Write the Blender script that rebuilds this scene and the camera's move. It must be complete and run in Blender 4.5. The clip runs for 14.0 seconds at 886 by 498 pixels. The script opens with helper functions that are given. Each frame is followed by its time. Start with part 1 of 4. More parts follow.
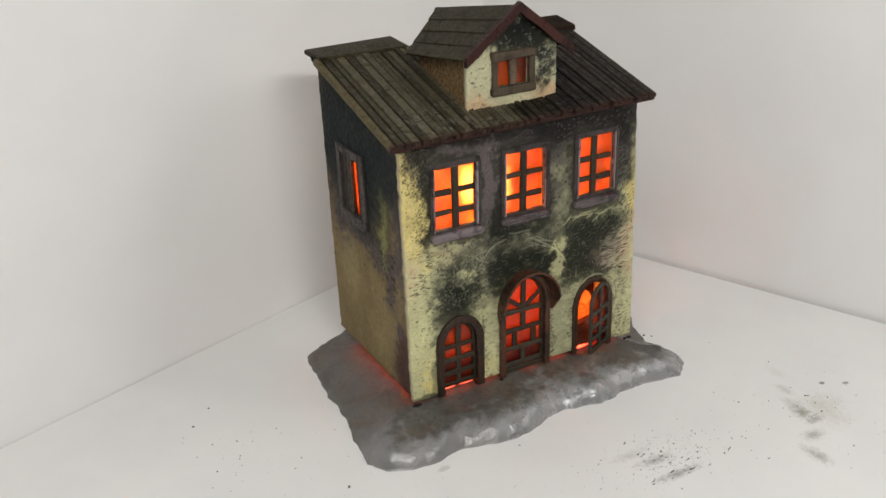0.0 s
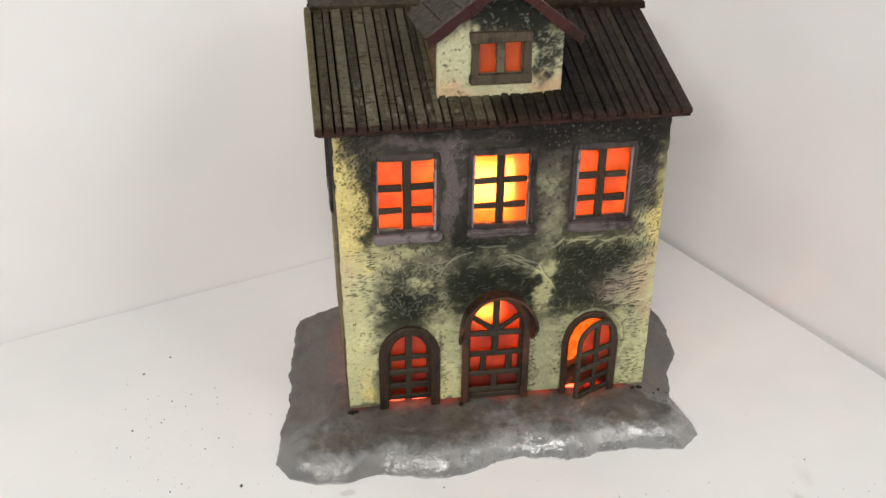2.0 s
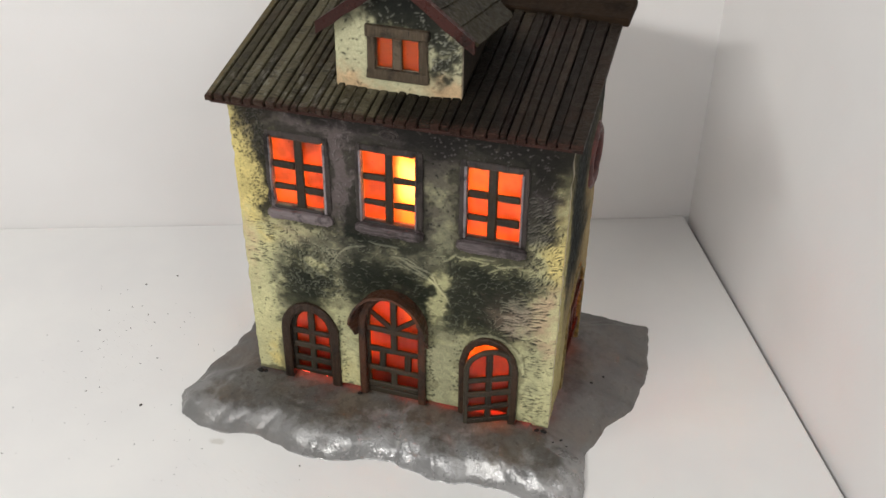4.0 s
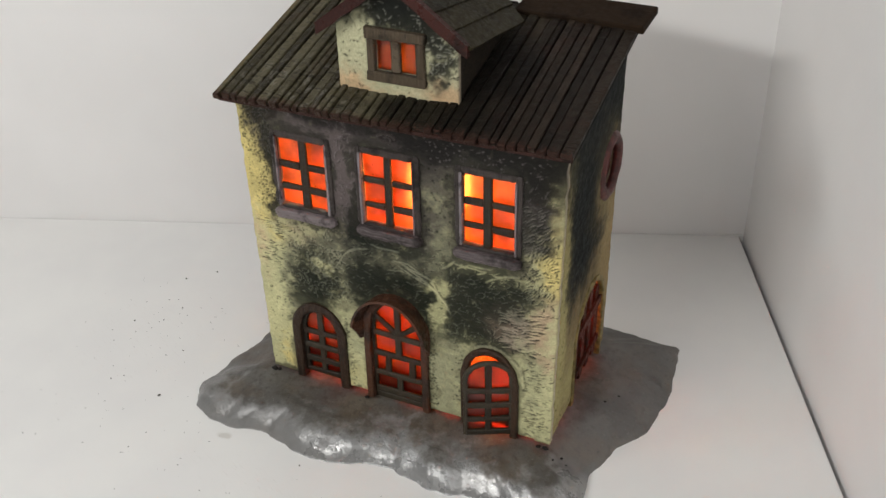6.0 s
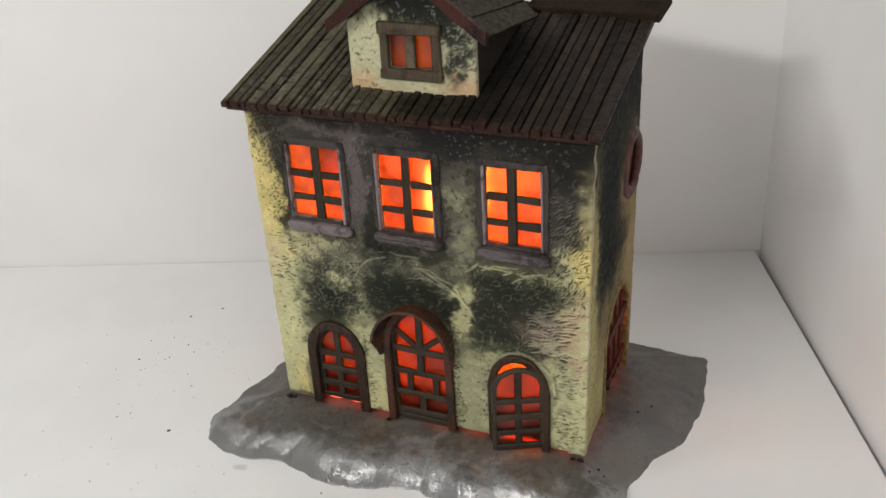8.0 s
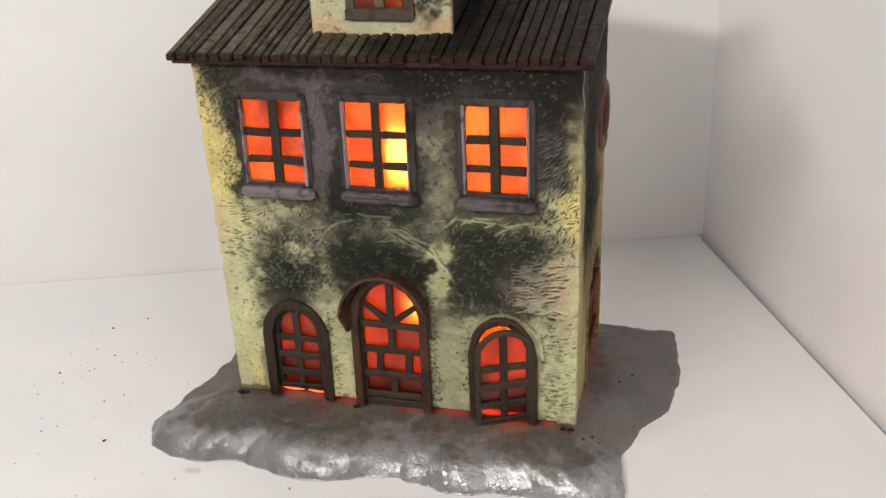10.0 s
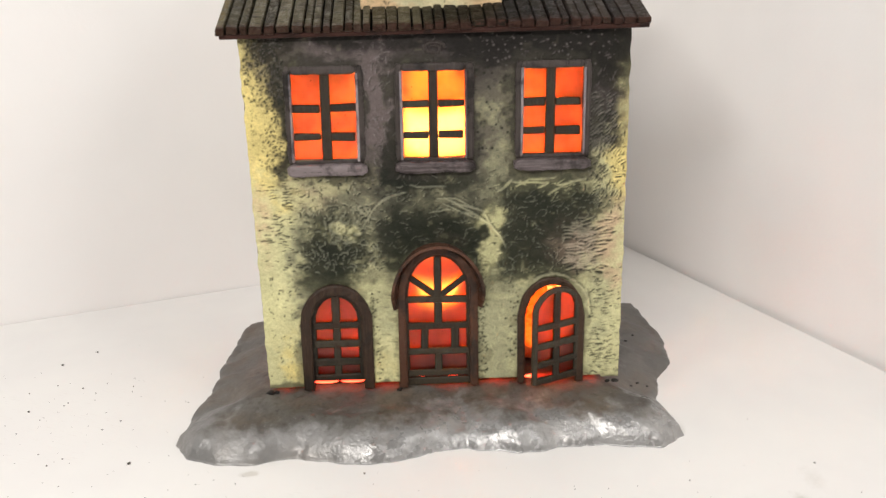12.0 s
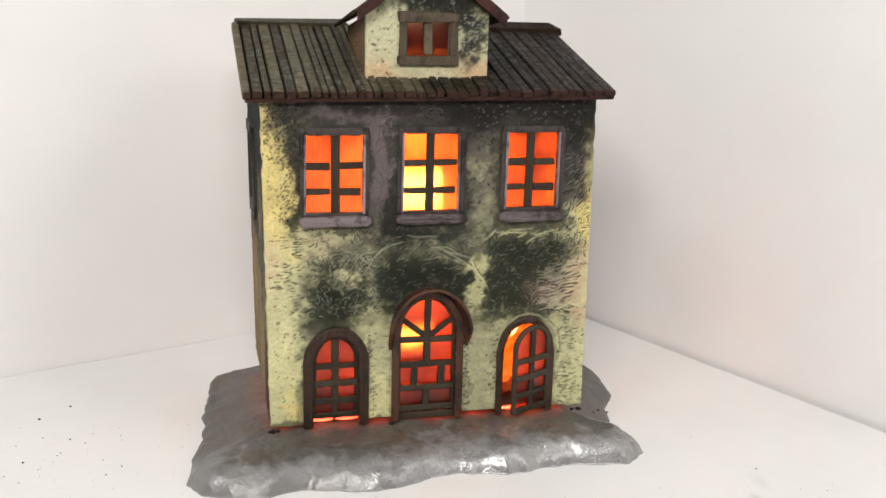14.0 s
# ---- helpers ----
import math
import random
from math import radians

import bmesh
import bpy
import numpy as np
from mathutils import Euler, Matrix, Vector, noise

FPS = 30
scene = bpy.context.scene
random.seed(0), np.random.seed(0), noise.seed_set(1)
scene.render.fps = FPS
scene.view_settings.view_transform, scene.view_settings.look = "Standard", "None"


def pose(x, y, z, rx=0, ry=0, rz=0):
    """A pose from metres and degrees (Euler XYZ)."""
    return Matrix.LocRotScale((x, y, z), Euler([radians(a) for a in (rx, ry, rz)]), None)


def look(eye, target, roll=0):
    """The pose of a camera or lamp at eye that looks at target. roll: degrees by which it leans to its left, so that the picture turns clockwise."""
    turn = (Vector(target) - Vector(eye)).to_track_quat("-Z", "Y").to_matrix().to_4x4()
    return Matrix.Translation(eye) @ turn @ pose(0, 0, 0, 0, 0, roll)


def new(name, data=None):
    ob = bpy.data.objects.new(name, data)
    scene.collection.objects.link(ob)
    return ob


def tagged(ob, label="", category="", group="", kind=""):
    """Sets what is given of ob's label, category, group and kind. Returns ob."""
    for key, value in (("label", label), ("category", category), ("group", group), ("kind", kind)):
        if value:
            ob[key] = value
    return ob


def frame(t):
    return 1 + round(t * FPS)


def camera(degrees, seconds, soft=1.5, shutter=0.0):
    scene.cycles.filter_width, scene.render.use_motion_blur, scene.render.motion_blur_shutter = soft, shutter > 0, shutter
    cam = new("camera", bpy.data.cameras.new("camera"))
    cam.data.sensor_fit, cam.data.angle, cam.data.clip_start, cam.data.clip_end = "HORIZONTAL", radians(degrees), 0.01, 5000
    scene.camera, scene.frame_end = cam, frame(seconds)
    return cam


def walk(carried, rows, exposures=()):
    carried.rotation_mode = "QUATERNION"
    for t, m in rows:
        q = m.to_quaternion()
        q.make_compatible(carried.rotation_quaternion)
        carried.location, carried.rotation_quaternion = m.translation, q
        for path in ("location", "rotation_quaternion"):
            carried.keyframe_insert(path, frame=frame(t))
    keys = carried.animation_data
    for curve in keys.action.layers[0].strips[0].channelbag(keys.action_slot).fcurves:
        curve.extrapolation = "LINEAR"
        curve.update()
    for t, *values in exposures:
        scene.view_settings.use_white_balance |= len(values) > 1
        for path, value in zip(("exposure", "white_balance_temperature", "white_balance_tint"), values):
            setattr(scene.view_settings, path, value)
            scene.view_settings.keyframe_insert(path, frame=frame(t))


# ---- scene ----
# ---------------------------------------------------------------- camera
cam = camera(47.3, 14.0, soft=1.5, shutter=0.3)
PATH = [
    (0, -0.2485, -0.5166, 0.3738, 65.45, 1.56, -28.7),
    (0.5, -0.1867, -0.517, 0.3787, 63.64, 0.34, -23.47),
    (1, -0.1136, -0.509, 0.3891, 62.25, 0.06, -18),
    (1.5, -0.0679, -0.4944, 0.3925, 60.78, 0.02, -13.91),
    (2, -0.0178, -0.4787, 0.3851, 60.01, -0.42, -8.49),
    (2.5, 0.0588, -0.4739, 0.3877, 58.74, -1.34, -0.56),
    (3, 0.1447, -0.4608, 0.396, 57.81, -0.87, 6.92),
    (3.5, 0.2064, -0.4451, 0.4011, 57.31, -0.76, 12.89),
    (6, 0.3104, -0.4015, 0.3949, 57.71, 1.12, 24.94),
    (6.5, 0.3126, -0.4035, 0.3865, 58.65, 1.15, 25.16),
    (7, 0.3103, -0.4084, 0.3772, 59.93, 1.33, 25.02),
    (7.5, 0.3032, -0.4103, 0.3652, 60.91, 2.18, 24.42),
    (8, 0.2928, -0.4115, 0.3513, 62.13, 2.9, 22.97),
    (8.5, 0.2844, -0.4143, 0.3334, 62.81, 3.01, 21.1),
    (11, 0.1591, -0.4378, 0.257, 68.58, 1.42, 6.96),
    (11.5, 0.1043, -0.4535, 0.2442, 69.7, 0.95, 1.07),
    (12, 0.0675, -0.4726, 0.2368, 70.9, 0.77, -3.05),
    (12.5, 0.0304, -0.488, 0.229, 72.19, 0.76, -6.54),
    (13, 0.0041, -0.5071, 0.2316, 73.8, 0.24, -9.06),
    (13.5, -0.0168, -0.5177, 0.2317, 74.78, -0.6, -10.91),
    (14, -0.0346, -0.5185, 0.2365, 75.45, -1.51, -13.64),
]
walk(cam, [(t, pose(x, y, z, rx, ry, rz)) for t, x, y, z, rx, ry, rz in PATH], [(0, -0.52, 6250, 7), (0.5, -0.5, 6250, 7), (1.0, -0.37, 6270, 7), (2.0, -0.22, 6300, 7), (3.5, -0.3, 6270, 8), (6.5, -0.56, 6200, 6.7), (8.5, -0.42, 6250, 7.6), (11, -0.13, 6430, 9), (12.5, 0.05, 6480, 9.3), (13.5, -0.05, 6400, 9), (14, -0.04, 6350, 9)])

# ---------------------------------------------------------------- light
TABLE = -19.0  # table height in mm; the house's front sill is z = 0
world = bpy.data.worlds.new("world")
world.use_nodes = True
world.node_tree.nodes["Background"].inputs["Color"].default_value = (0.9, 0.95, 1.0, 1)
world.node_tree.nodes["Background"].inputs["Strength"].default_value = 0.03
scene.world = world


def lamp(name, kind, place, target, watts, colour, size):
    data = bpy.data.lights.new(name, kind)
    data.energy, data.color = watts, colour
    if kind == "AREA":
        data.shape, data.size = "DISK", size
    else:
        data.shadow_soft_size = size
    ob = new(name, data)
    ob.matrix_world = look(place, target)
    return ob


tube = lamp("strip_light", "AREA", (-0.22, -1.0, 0.74), (0.09, 0.06, 0.10), 11.0, (1.0, 0.95, 0.90), 0.6)
tube.data.shape, tube.data.size, tube.data.size_y = "RECTANGLE", 0.60, 0.05
# unseen fill lamp, added to brighten the front left of the table
lamp("left_fill_lamp", "AREA", (-0.50, -0.50, 0.95), (-0.28, -0.12, 0.0), 2.8, (1.0, 0.97, 0.94), 0.3)
# unseen lamp, added to brighten the near part of the east wall
lamp("east_fill_lamp", "AREA", (0.42, -0.46, 0.52), (0.36, -0.05, 0.18), 0.75, (1.0, 0.97, 0.95), 0.16)


# ---------------------------------------------------------------- materials
class Mat:
    """A node material with short calls for its nodes. Coordinates are in millimetres."""

    def __init__(self, name):
        self.m = bpy.data.materials.new(name)
        self.m.use_nodes = True
        self.t = self.m.node_tree
        self.b = self.t.nodes["Principled BSDF"]
        geo = self.n("ShaderNodeNewGeometry")
        mm = self.n("ShaderNodeVectorMath", operation="SCALE")
        self.t.links.new(geo.outputs["Position"], mm.inputs[0])
        mm.inputs["Scale"].default_value = 1000.0
        self.p = mm.outputs[0]
        s = self.n("ShaderNodeSeparateXYZ")
        self.t.links.new(self.p, s.inputs[0])
        self.x, self.y, self.z = s.outputs
        self.geo = geo

    def n(self, kind, operation="", feature="", interpolation="", clamp=False):
        node = self.t.nodes.new(kind)
        if operation:
            node.operation = operation
        if feature:
            node.feature = feature
        if interpolation:
            node.interpolation_type = interpolation
        if clamp:
            node.use_clamp = True
        return node

    def put(self, v, sock):
        if isinstance(v, bpy.types.NodeSocket):
            self.t.links.new(v, sock)
        elif isinstance(v, tuple) and len(v) == 3 and sock.type == "RGBA":
            sock.default_value = (*v, 1)
        else:
            sock.default_value = v

    def math(self, op, a, b=0.0, clamp=False):
        node = self.n("ShaderNodeMath", operation=op, clamp=clamp)
        self.put(a, node.inputs[0])
        self.put(b, node.inputs[1])
        return node.outputs[0]

    def stretch(self, sx, sy, sz, off=0.0):
        node = self.n("ShaderNodeMapping")
        self.put(self.p, node.inputs["Vector"])
        node.inputs["Scale"].default_value = (sx, sy, sz)
        node.inputs["Location"].default_value = (off, off * 0.7, off * 1.3)
        return node.outputs[0]

    def noise(self, scale, detail=4.0, rough=0.55, vec=None, distort=0.0):
        node = self.n("ShaderNodeTexNoise")
        self.put(self.p if vec is None else vec, node.inputs["Vector"])
        for k, v in (("Scale", scale), ("Detail", detail), ("Roughness", rough), ("Distortion", distort)):
            node.inputs[k].default_value = v
        return node.outputs["Fac"]

    def spots(self, scale, vec=None, feature="F1"):
        node = self.n("ShaderNodeTexVoronoi", feature=feature)
        self.put(self.p if vec is None else vec, node.inputs["Vector"])
        node.inputs["Scale"].default_value = scale
        return node.outputs["Distance"]

    def map(self, v, a, b, c=0.0, d=1.0, smooth=True):
        node = self.n("ShaderNodeMapRange", interpolation="SMOOTHSTEP" if smooth else "LINEAR")
        for k, val in zip(("Value", "From Min", "From Max", "To Min", "To Max"), (v, a, b, c, d)):
            self.put(val, node.inputs[k])
        return node.outputs["Result"]

    def mix(self, f, a, b, blend="MIX"):
        node = self.n("ShaderNodeMix")
        node.data_type, node.blend_type = "RGBA", blend
        self.put(f, node.inputs[0])
        self.put(a, node.inputs[6])
        self.put(b, node.inputs[7])
        return node.outputs[2]

    def either(self, *masks):
        out = masks[0]
        for m in masks[1:]:
            out = self.math("MAXIMUM", out, m)
        return out

    def blob(self, u, v, cu, cv, ru, rv, ragged=None, inner=0.45, outer=1.1):
        a = self.math("MULTIPLY", self.math("SUBTRACT", u, cu), 1 / ru)
        b = self.math("MULTIPLY", self.math("SUBTRACT", v, cv), 1 / rv)
        d = self.math("SQRT", self.math("ADD", self.math("MULTIPLY", a, a), self.math("MULTIPLY", b, b)))
        if ragged is not None:
            d = self.math("ADD", d, ragged)
        return self.map(d, outer, inner)

    def random(self):
        return self.n("ShaderNodeObjectInfo").outputs["Random"]

    def bump(self, height, strength=0.5, distance=0.001):
        node = self.n("ShaderNodeBump")
        node.inputs["Strength"].default_value = strength
        node.inputs["Distance"].default_value = distance
        self.put(height, node.inputs["Height"])
        self.put(node.outputs[0], self.b.inputs["Normal"])

    def done(self, colour, rough=0.6, metal=0.0, spec=0.5):
        self.put(colour, self.b.inputs["Base Color"])
        self.put(rough, self.b.inputs["Roughness"])
        self.put(metal, self.b.inputs["Metallic"])
        self.b.inputs["Specular IOR Level"].default_value = spec
        return self.m


def plaster_material(name, rough, spec):
    """Brushed paint on card: the coats lie on the mesh, the fine grain is added here."""
    k = Mat(name)
    coat = k.n("ShaderNodeAttribute")
    coat.attribute_name = "paint"
    fine = k.noise(1.1, 4, 0.7, None, 0.8)
    col = k.mix(k.map(fine, 0.35, 0.7, 0.0, 0.24), coat.outputs["Color"], (0.0, 0.0, 0.0))
    pits = k.map(k.noise(0.9, 4, 0.75, k.stretch(0.8, 0.8, 1.5, 31.0), 1.0), 0.64, 0.70, 0.0, 0.25)
    col = k.mix(pits, col, (0.03, 0.03, 0.022))
    k.bump(k.math("SUBTRACT", k.noise(0.7, 4, 0.65, None, 0.8), k.math("MULTIPLY", pits, 0.5)), 0.3, 0.0008)
    return k.done(col, k.map(k.noise(0.3, 3), 0.3, 0.7, *rough), spec=spec)


def wood_material(name, dark, light, accent, along, rough=(0.35, 0.62), spec=0.5):
    """Painted craft wood with grain along one axis ('x', 'y' or 'z'), and worn, lighter edges of the paint."""
    k = Mat(name)
    s = {"x": (0.06, 0.9, 0.9), "y": (0.9, 0.06, 0.9), "z": (0.9, 0.9, 0.06)}[along]
    grain = k.noise(1.0, 5, 0.65, k.stretch(*s))
    rnd = k.random()
    base = k.mix(rnd, dark, light)
    base = k.mix(k.map(grain, 0.42, 0.66), base, k.mix(0.5, base, light))
    base = k.mix(k.map(k.noise(0.08, 4, 0.65), 0.5, 0.66, 0.0, 0.8), base, accent)
    base = k.mix(k.map(grain, 0.40, 0.30, 0.0, 0.8), base, (0.012, 0.011, 0.009))
    base = k.mix(k.map(k.noise(1.3, 3, 0.7), 0.66, 0.74, 0.0, 0.3), base, (0.20, 0.18, 0.135))
    k.bump(k.math("ADD", grain, k.math("MULTIPLY", k.noise(0.8, 4), 0.6)), 0.6, 0.0007)
    return k.done(base, k.map(k.noise(0.35, 3), 0.35, 0.65, *rough), spec=spec)


def roof_material():
    k = Mat("roof_slat_paint")
    s = k.stretch(1.1, 0.05, 0.4)
    grain = k.noise(1.0, 5, 0.7, s)
    rnd = k.random()
    rag = k.math("MULTIPLY", k.math("SUBTRACT", k.noise(0.05, 4, 0.6), 0.5), 0.9)
    olive = k.mix(rnd, (0.034, 0.030, 0.017), (0.125, 0.112, 0.068))
    brown = k.mix(rnd, (0.012, 0.010, 0.008), (0.036, 0.027, 0.020))
    right = k.map(k.math("ADD", k.x, k.math("MULTIPLY", rag, 60.0)), 95, 150)
    col = k.mix(right, olive, brown)
    col = k.mix(k.map(k.noise(0.055, 3), 0.56, 0.66, 0.0, 0.15), col, (0.07, 0.030, 0.022))
    col = k.mix(k.map(grain, 0.42, 0.30, 0.0, 0.85), col, (0.012, 0.011, 0.009))
    left = k.map(k.math("ADD", k.x, k.math("MULTIPLY", rag, 50.0)), 125, 50, 0.55, 1.0)
    col = k.mix(k.math("MULTIPLY", k.map(grain, 0.54, 0.70, 0.0, 0.45), left), col, (0.085, 0.072, 0.038))
    # glossy glints of the front left slats, painted in as pale streaks
    glints = k.math("MULTIPLY", k.map(k.noise(0.35, 5, 0.75, k.stretch(1.2, 0.5, 0.5, 12.0)), 0.53, 0.60), k.blob(k.x, k.y, 35, 8, 62, 34, rag, 0.2, 1.2))
    col = k.mix(k.math("MULTIPLY", glints, 0.35), col, (0.36, 0.34, 0.29))
    cuts = k.map(k.noise(0.42, 3, 0.7, k.stretch(0.3, 1.7, 1.0, 7.0)), 0.55, 0.60)
    col = k.mix(k.math("MULTIPLY", cuts, 0.7), col, (0.008, 0.007, 0.005))
    soot = k.either(k.blob(k.x, k.y, 128, 40, 26, 40, rag), k.blob(k.x, k.y, 112, 4, 44, 20, rag))
    col = k.mix(k.math("MULTIPLY", soot, 0.85), col, (0.004, 0.0045, 0.004))
    rim = k.math("MULTIPLY", k.map(k.x, -6.5, -9.5), k.map(k.noise(0.5, 4, 0.7), 0.40, 0.58))
    col = k.mix(k.math("MULTIPLY", rim, 0.8), col, (0.17, 0.13, 0.05))
    worn = k.math("MULTIPLY", k.map(k.noise(0.9, 4, 0.7), 0.46, 0.62), k.map(k.math("ADD", k.y, k.math("MULTIPLY", rag, 6.0)), -2.0, -6.0, 0.15, 0.9))
    col = k.mix(worn, col, (0.085, 0.038, 0.028))
    ends = k.map(k.math("ADD", k.y, k.math("MULTIPLY", rag, 2.0)), -5.6, -7.0, 0.0, 0.85)
    col = k.mix(ends, col, k.mix(k.noise(0.4, 3), (0.018, 0.010, 0.008), (0.060, 0.028, 0.020)))
    k.bump(k.math("SUBTRACT", k.math("ADD", grain, k.math("MULTIPLY", k.noise(0.5, 5, 0.65), 1.1)), k.math("MULTIPLY", cuts, 0.8)), 0.85, 0.0011)
    return k.done(col, k.map(k.noise(0.25, 3), 0.35, 0.65, 0.30, 0.55), spec=0.09)


def base_material():
    """Grey metallic paint over modelled clay, brownish coat on the flat, paler silver low on the front rim."""
    k = Mat("silver_grey_clay")
    tone = k.noise(0.05, 5, 0.6)
    col = k.mix(k.map(tone, 0.35, 0.68), (0.072, 0.066, 0.059), (0.122, 0.115, 0.103))
    col = k.mix(k.map(k.noise(0.035, 4, 0.6, k.stretch(1, 1, 1, 33.0)), 0.42, 0.62, 0.0, 0.8), col, (0.108, 0.085, 0.062))
    col = k.mix(k.map(k.noise(0.22, 5, 0.7, k.stretch(1, 1, 1, 71.0)), 0.50, 0.64, 0.0, 0.65), col, (0.060, 0.050, 0.038))
    col = k.mix(k.map(k.noise(0.45, 4, 0.7), 0.60, 0.70, 0.0, 0.75), col, (0.035, 0.033, 0.03))
    col = k.mix(k.map(k.noise(0.6, 4, 0.7, k.stretch(1, 1, 1, 15.0)), 0.62, 0.70, 0.0, 0.5), col, (0.24, 0.235, 0.225))
    silver = k.map(k.math("ADD", k.z, k.math("MULTIPLY", k.math("SUBTRACT", k.noise(0.12, 4, 0.6), 0.5), 12.0)), -3.5, -9.5)
    silver = k.math("MULTIPLY", silver, k.math("MULTIPLY", k.map(k.y, 12.0, -14.0, 0.25, 1.0), k.map(k.x, 20.0, 95.0, 0.62, 1.0)))
    col = k.mix(k.math("MULTIPLY", silver, 0.7), col, (0.42, 0.42, 0.42))
    k.bump(k.math("ADD", k.noise(0.11, 2, 0.5), k.math("ADD", k.math("MULTIPLY", k.noise(0.30, 2, 0.5, None, 0.6), 0.30), k.math("ADD", k.math("MULTIPLY", k.noise(0.6, 4, 0.65), 0.2), k.math("MULTIPLY", k.math("MULTIPLY", k.noise(0.34, 2, 0.5, None, 1.4), k.math("MULTIPLY", silver, k.map(k.noise(0.045, 2, 0.5), 0.42, 0.60, 0.2, 1.0))), 0.42)))), 0.42, 0.0024)
    gloss = k.map(k.noise(0.1, 3, 0.6), 0.36, 0.64, 0.22, 0.36)
    return k.done(col, k.math("ADD", gloss, k.map(silver, 0, 1, 0.26, 0.0)), k.map(silver, 0, 1, 0.0, 0.45), 0.35)


def table_material():
    k = Mat("white_table_paint")
    col = k.mix(k.map(k.noise(0.012, 3), 0.3, 0.7), (0.80, 0.79, 0.78), (0.84, 0.83, 0.81))
    rag = k.math("MULTIPLY", k.math("SUBTRACT", k.noise(0.09, 5, 0.7), 0.5), 1.6)
    # scuffs and dried smears, drawn out in one direction
    turned = k.n("ShaderNodeVectorRotate")
    k.put(k.p, turned.inputs["Vector"])
    turned.inputs["Angle"].default_value = radians(24)
    lengthen = k.n("ShaderNodeMapping")
    k.put(turned.outputs[0], lengthen.inputs["Vector"])
    lengthen.inputs["Scale"].default_value = (0.10, 0.9, 1.0)
    streak = k.map(k.noise(1.0, 5, 0.7, lengthen.outputs[0]), 0.56, 0.72)
    for cu, cv, ru, rv, f, tint in ((126, -108, 30, 20, 0.75, (0.16, 0.16, 0.15)),
                                    (293, -97, 6, 5, 0.5, (0.3, 0.28, 0.25)), (-110, 10, 60, 60, 0.2, (0.5, 0.42, 0.4)), (20, -75, 60, 14, 0.25, (0.4, 0.38, 0.33))):
        col = k.mix(k.math("MULTIPLY", k.math("MULTIPLY", k.blob(k.x, k.y, cu, cv, ru, rv, rag), streak), f), col, tint)
    for cu, cv, ru, rv, f, tint in ((-5, -51, 5, 3.0, 0.45, (0.45, 0.42, 0.36)), (274, -101.5, 2.6, 2.2, 0.9, (0.2, 0.19, 0.16)), (288, -110, 2.8, 1.6, 0.8, (0.25, 0.23, 0.2)), (190, -120, 80, 50, 0.05, (0.6, 0.56, 0.5))):
        col = k.mix(k.math("MULTIPLY", k.blob(k.x, k.y, cu, cv, ru, rv, rag), f), col, tint)
    smudge = k.math("MULTIPLY", k.math("SUBTRACT", k.noise(0.34, 6, 0.75), 0.5), 3.2)
    for cu, cv, ru, rv, f, tint in ((257, -74, 4, 9, 0.3, (0.55, 0.52, 0.46)), (245, -94, 4, 8, 0.55, (0.42, 0.40, 0.34)), (236, -112, 5, 10, 0.6, (0.36, 0.34, 0.26)), (234, -121, 6, 7, 0.9, (0.20, 0.19, 0.14)), (235, -131, 7, 4, 0.85, (0.22, 0.20, 0.16)),
                                    (221, -143, 8, 5, 0.75, (0.26, 0.24, 0.19)), (206, -160, 5, 10, 0.75, (0.24, 0.22, 0.18)), (252, -120, 16, 12, 0.5, (0.50, 0.48, 0.36)), (248, -134, 12, 14, 0.4, (0.54, 0.50, 0.40)), (114, -112, 12, 4, 0.7, (0.24, 0.23, 0.21)), (118, -130, 16, 3.5, 0.8, (0.20, 0.20, 0.19)), (104, -100, 14, 4, 0.4, (0.35, 0.33, 0.3))):
        col = k.mix(k.math("MULTIPLY", k.blob(k.x, k.y, cu, cv, ru, rv, smudge, -0.2, 1.5), f * 0.85), col, tint)
    fine = k.map(k.noise(0.7, 4, 0.75, k.stretch(0.6, 1.5, 1.0)), 0.70, 0.78)
    zone = k.either(k.blob(k.x, k.y, 120, -112, 44, 30, rag), k.math("MULTIPLY", k.blob(k.x, k.y, 240, -130, 50, 50, rag), 0.5), k.math("MULTIPLY", k.blob(k.x, k.y, -110, 10, 60, 70, rag), 0.3))
    col = k.mix(k.math("MULTIPLY", k.math("MULTIPLY", fine, zone), 0.7), col, (0.10, 0.095, 0.085))
    k.bump(k.noise(0.03, 4), 0.15, 0.002)
    return k.done(col, k.map(k.noise(0.05, 3), 0.3, 0.7, 0.38, 0.55), spec=0.4)


def wall_material():
    k = Mat("white_wall_board")
    col = k.mix(k.map(k.noise(0.008, 3), 0.3, 0.7), (0.80, 0.785, 0.775), (0.835, 0.82, 0.81))
    k.bump(k.noise(0.4, 3), 0.06, 0.001)
    return k.done(col, 0.55, spec=0.3)


def plain(name, colour, rough=0.6, spec=0.4, var=0.25, scale=0.3):
    k = Mat(name)
    low = tuple(c * (1 - var) for c in colour)
    col = k.mix(k.map(k.noise(scale, 4, 0.65), 0.35, 0.65), low, colour)
    k.bump(k.noise(scale * 3, 4), 0.35, 0.0006)
    return k.done(col, rough, spec=spec)


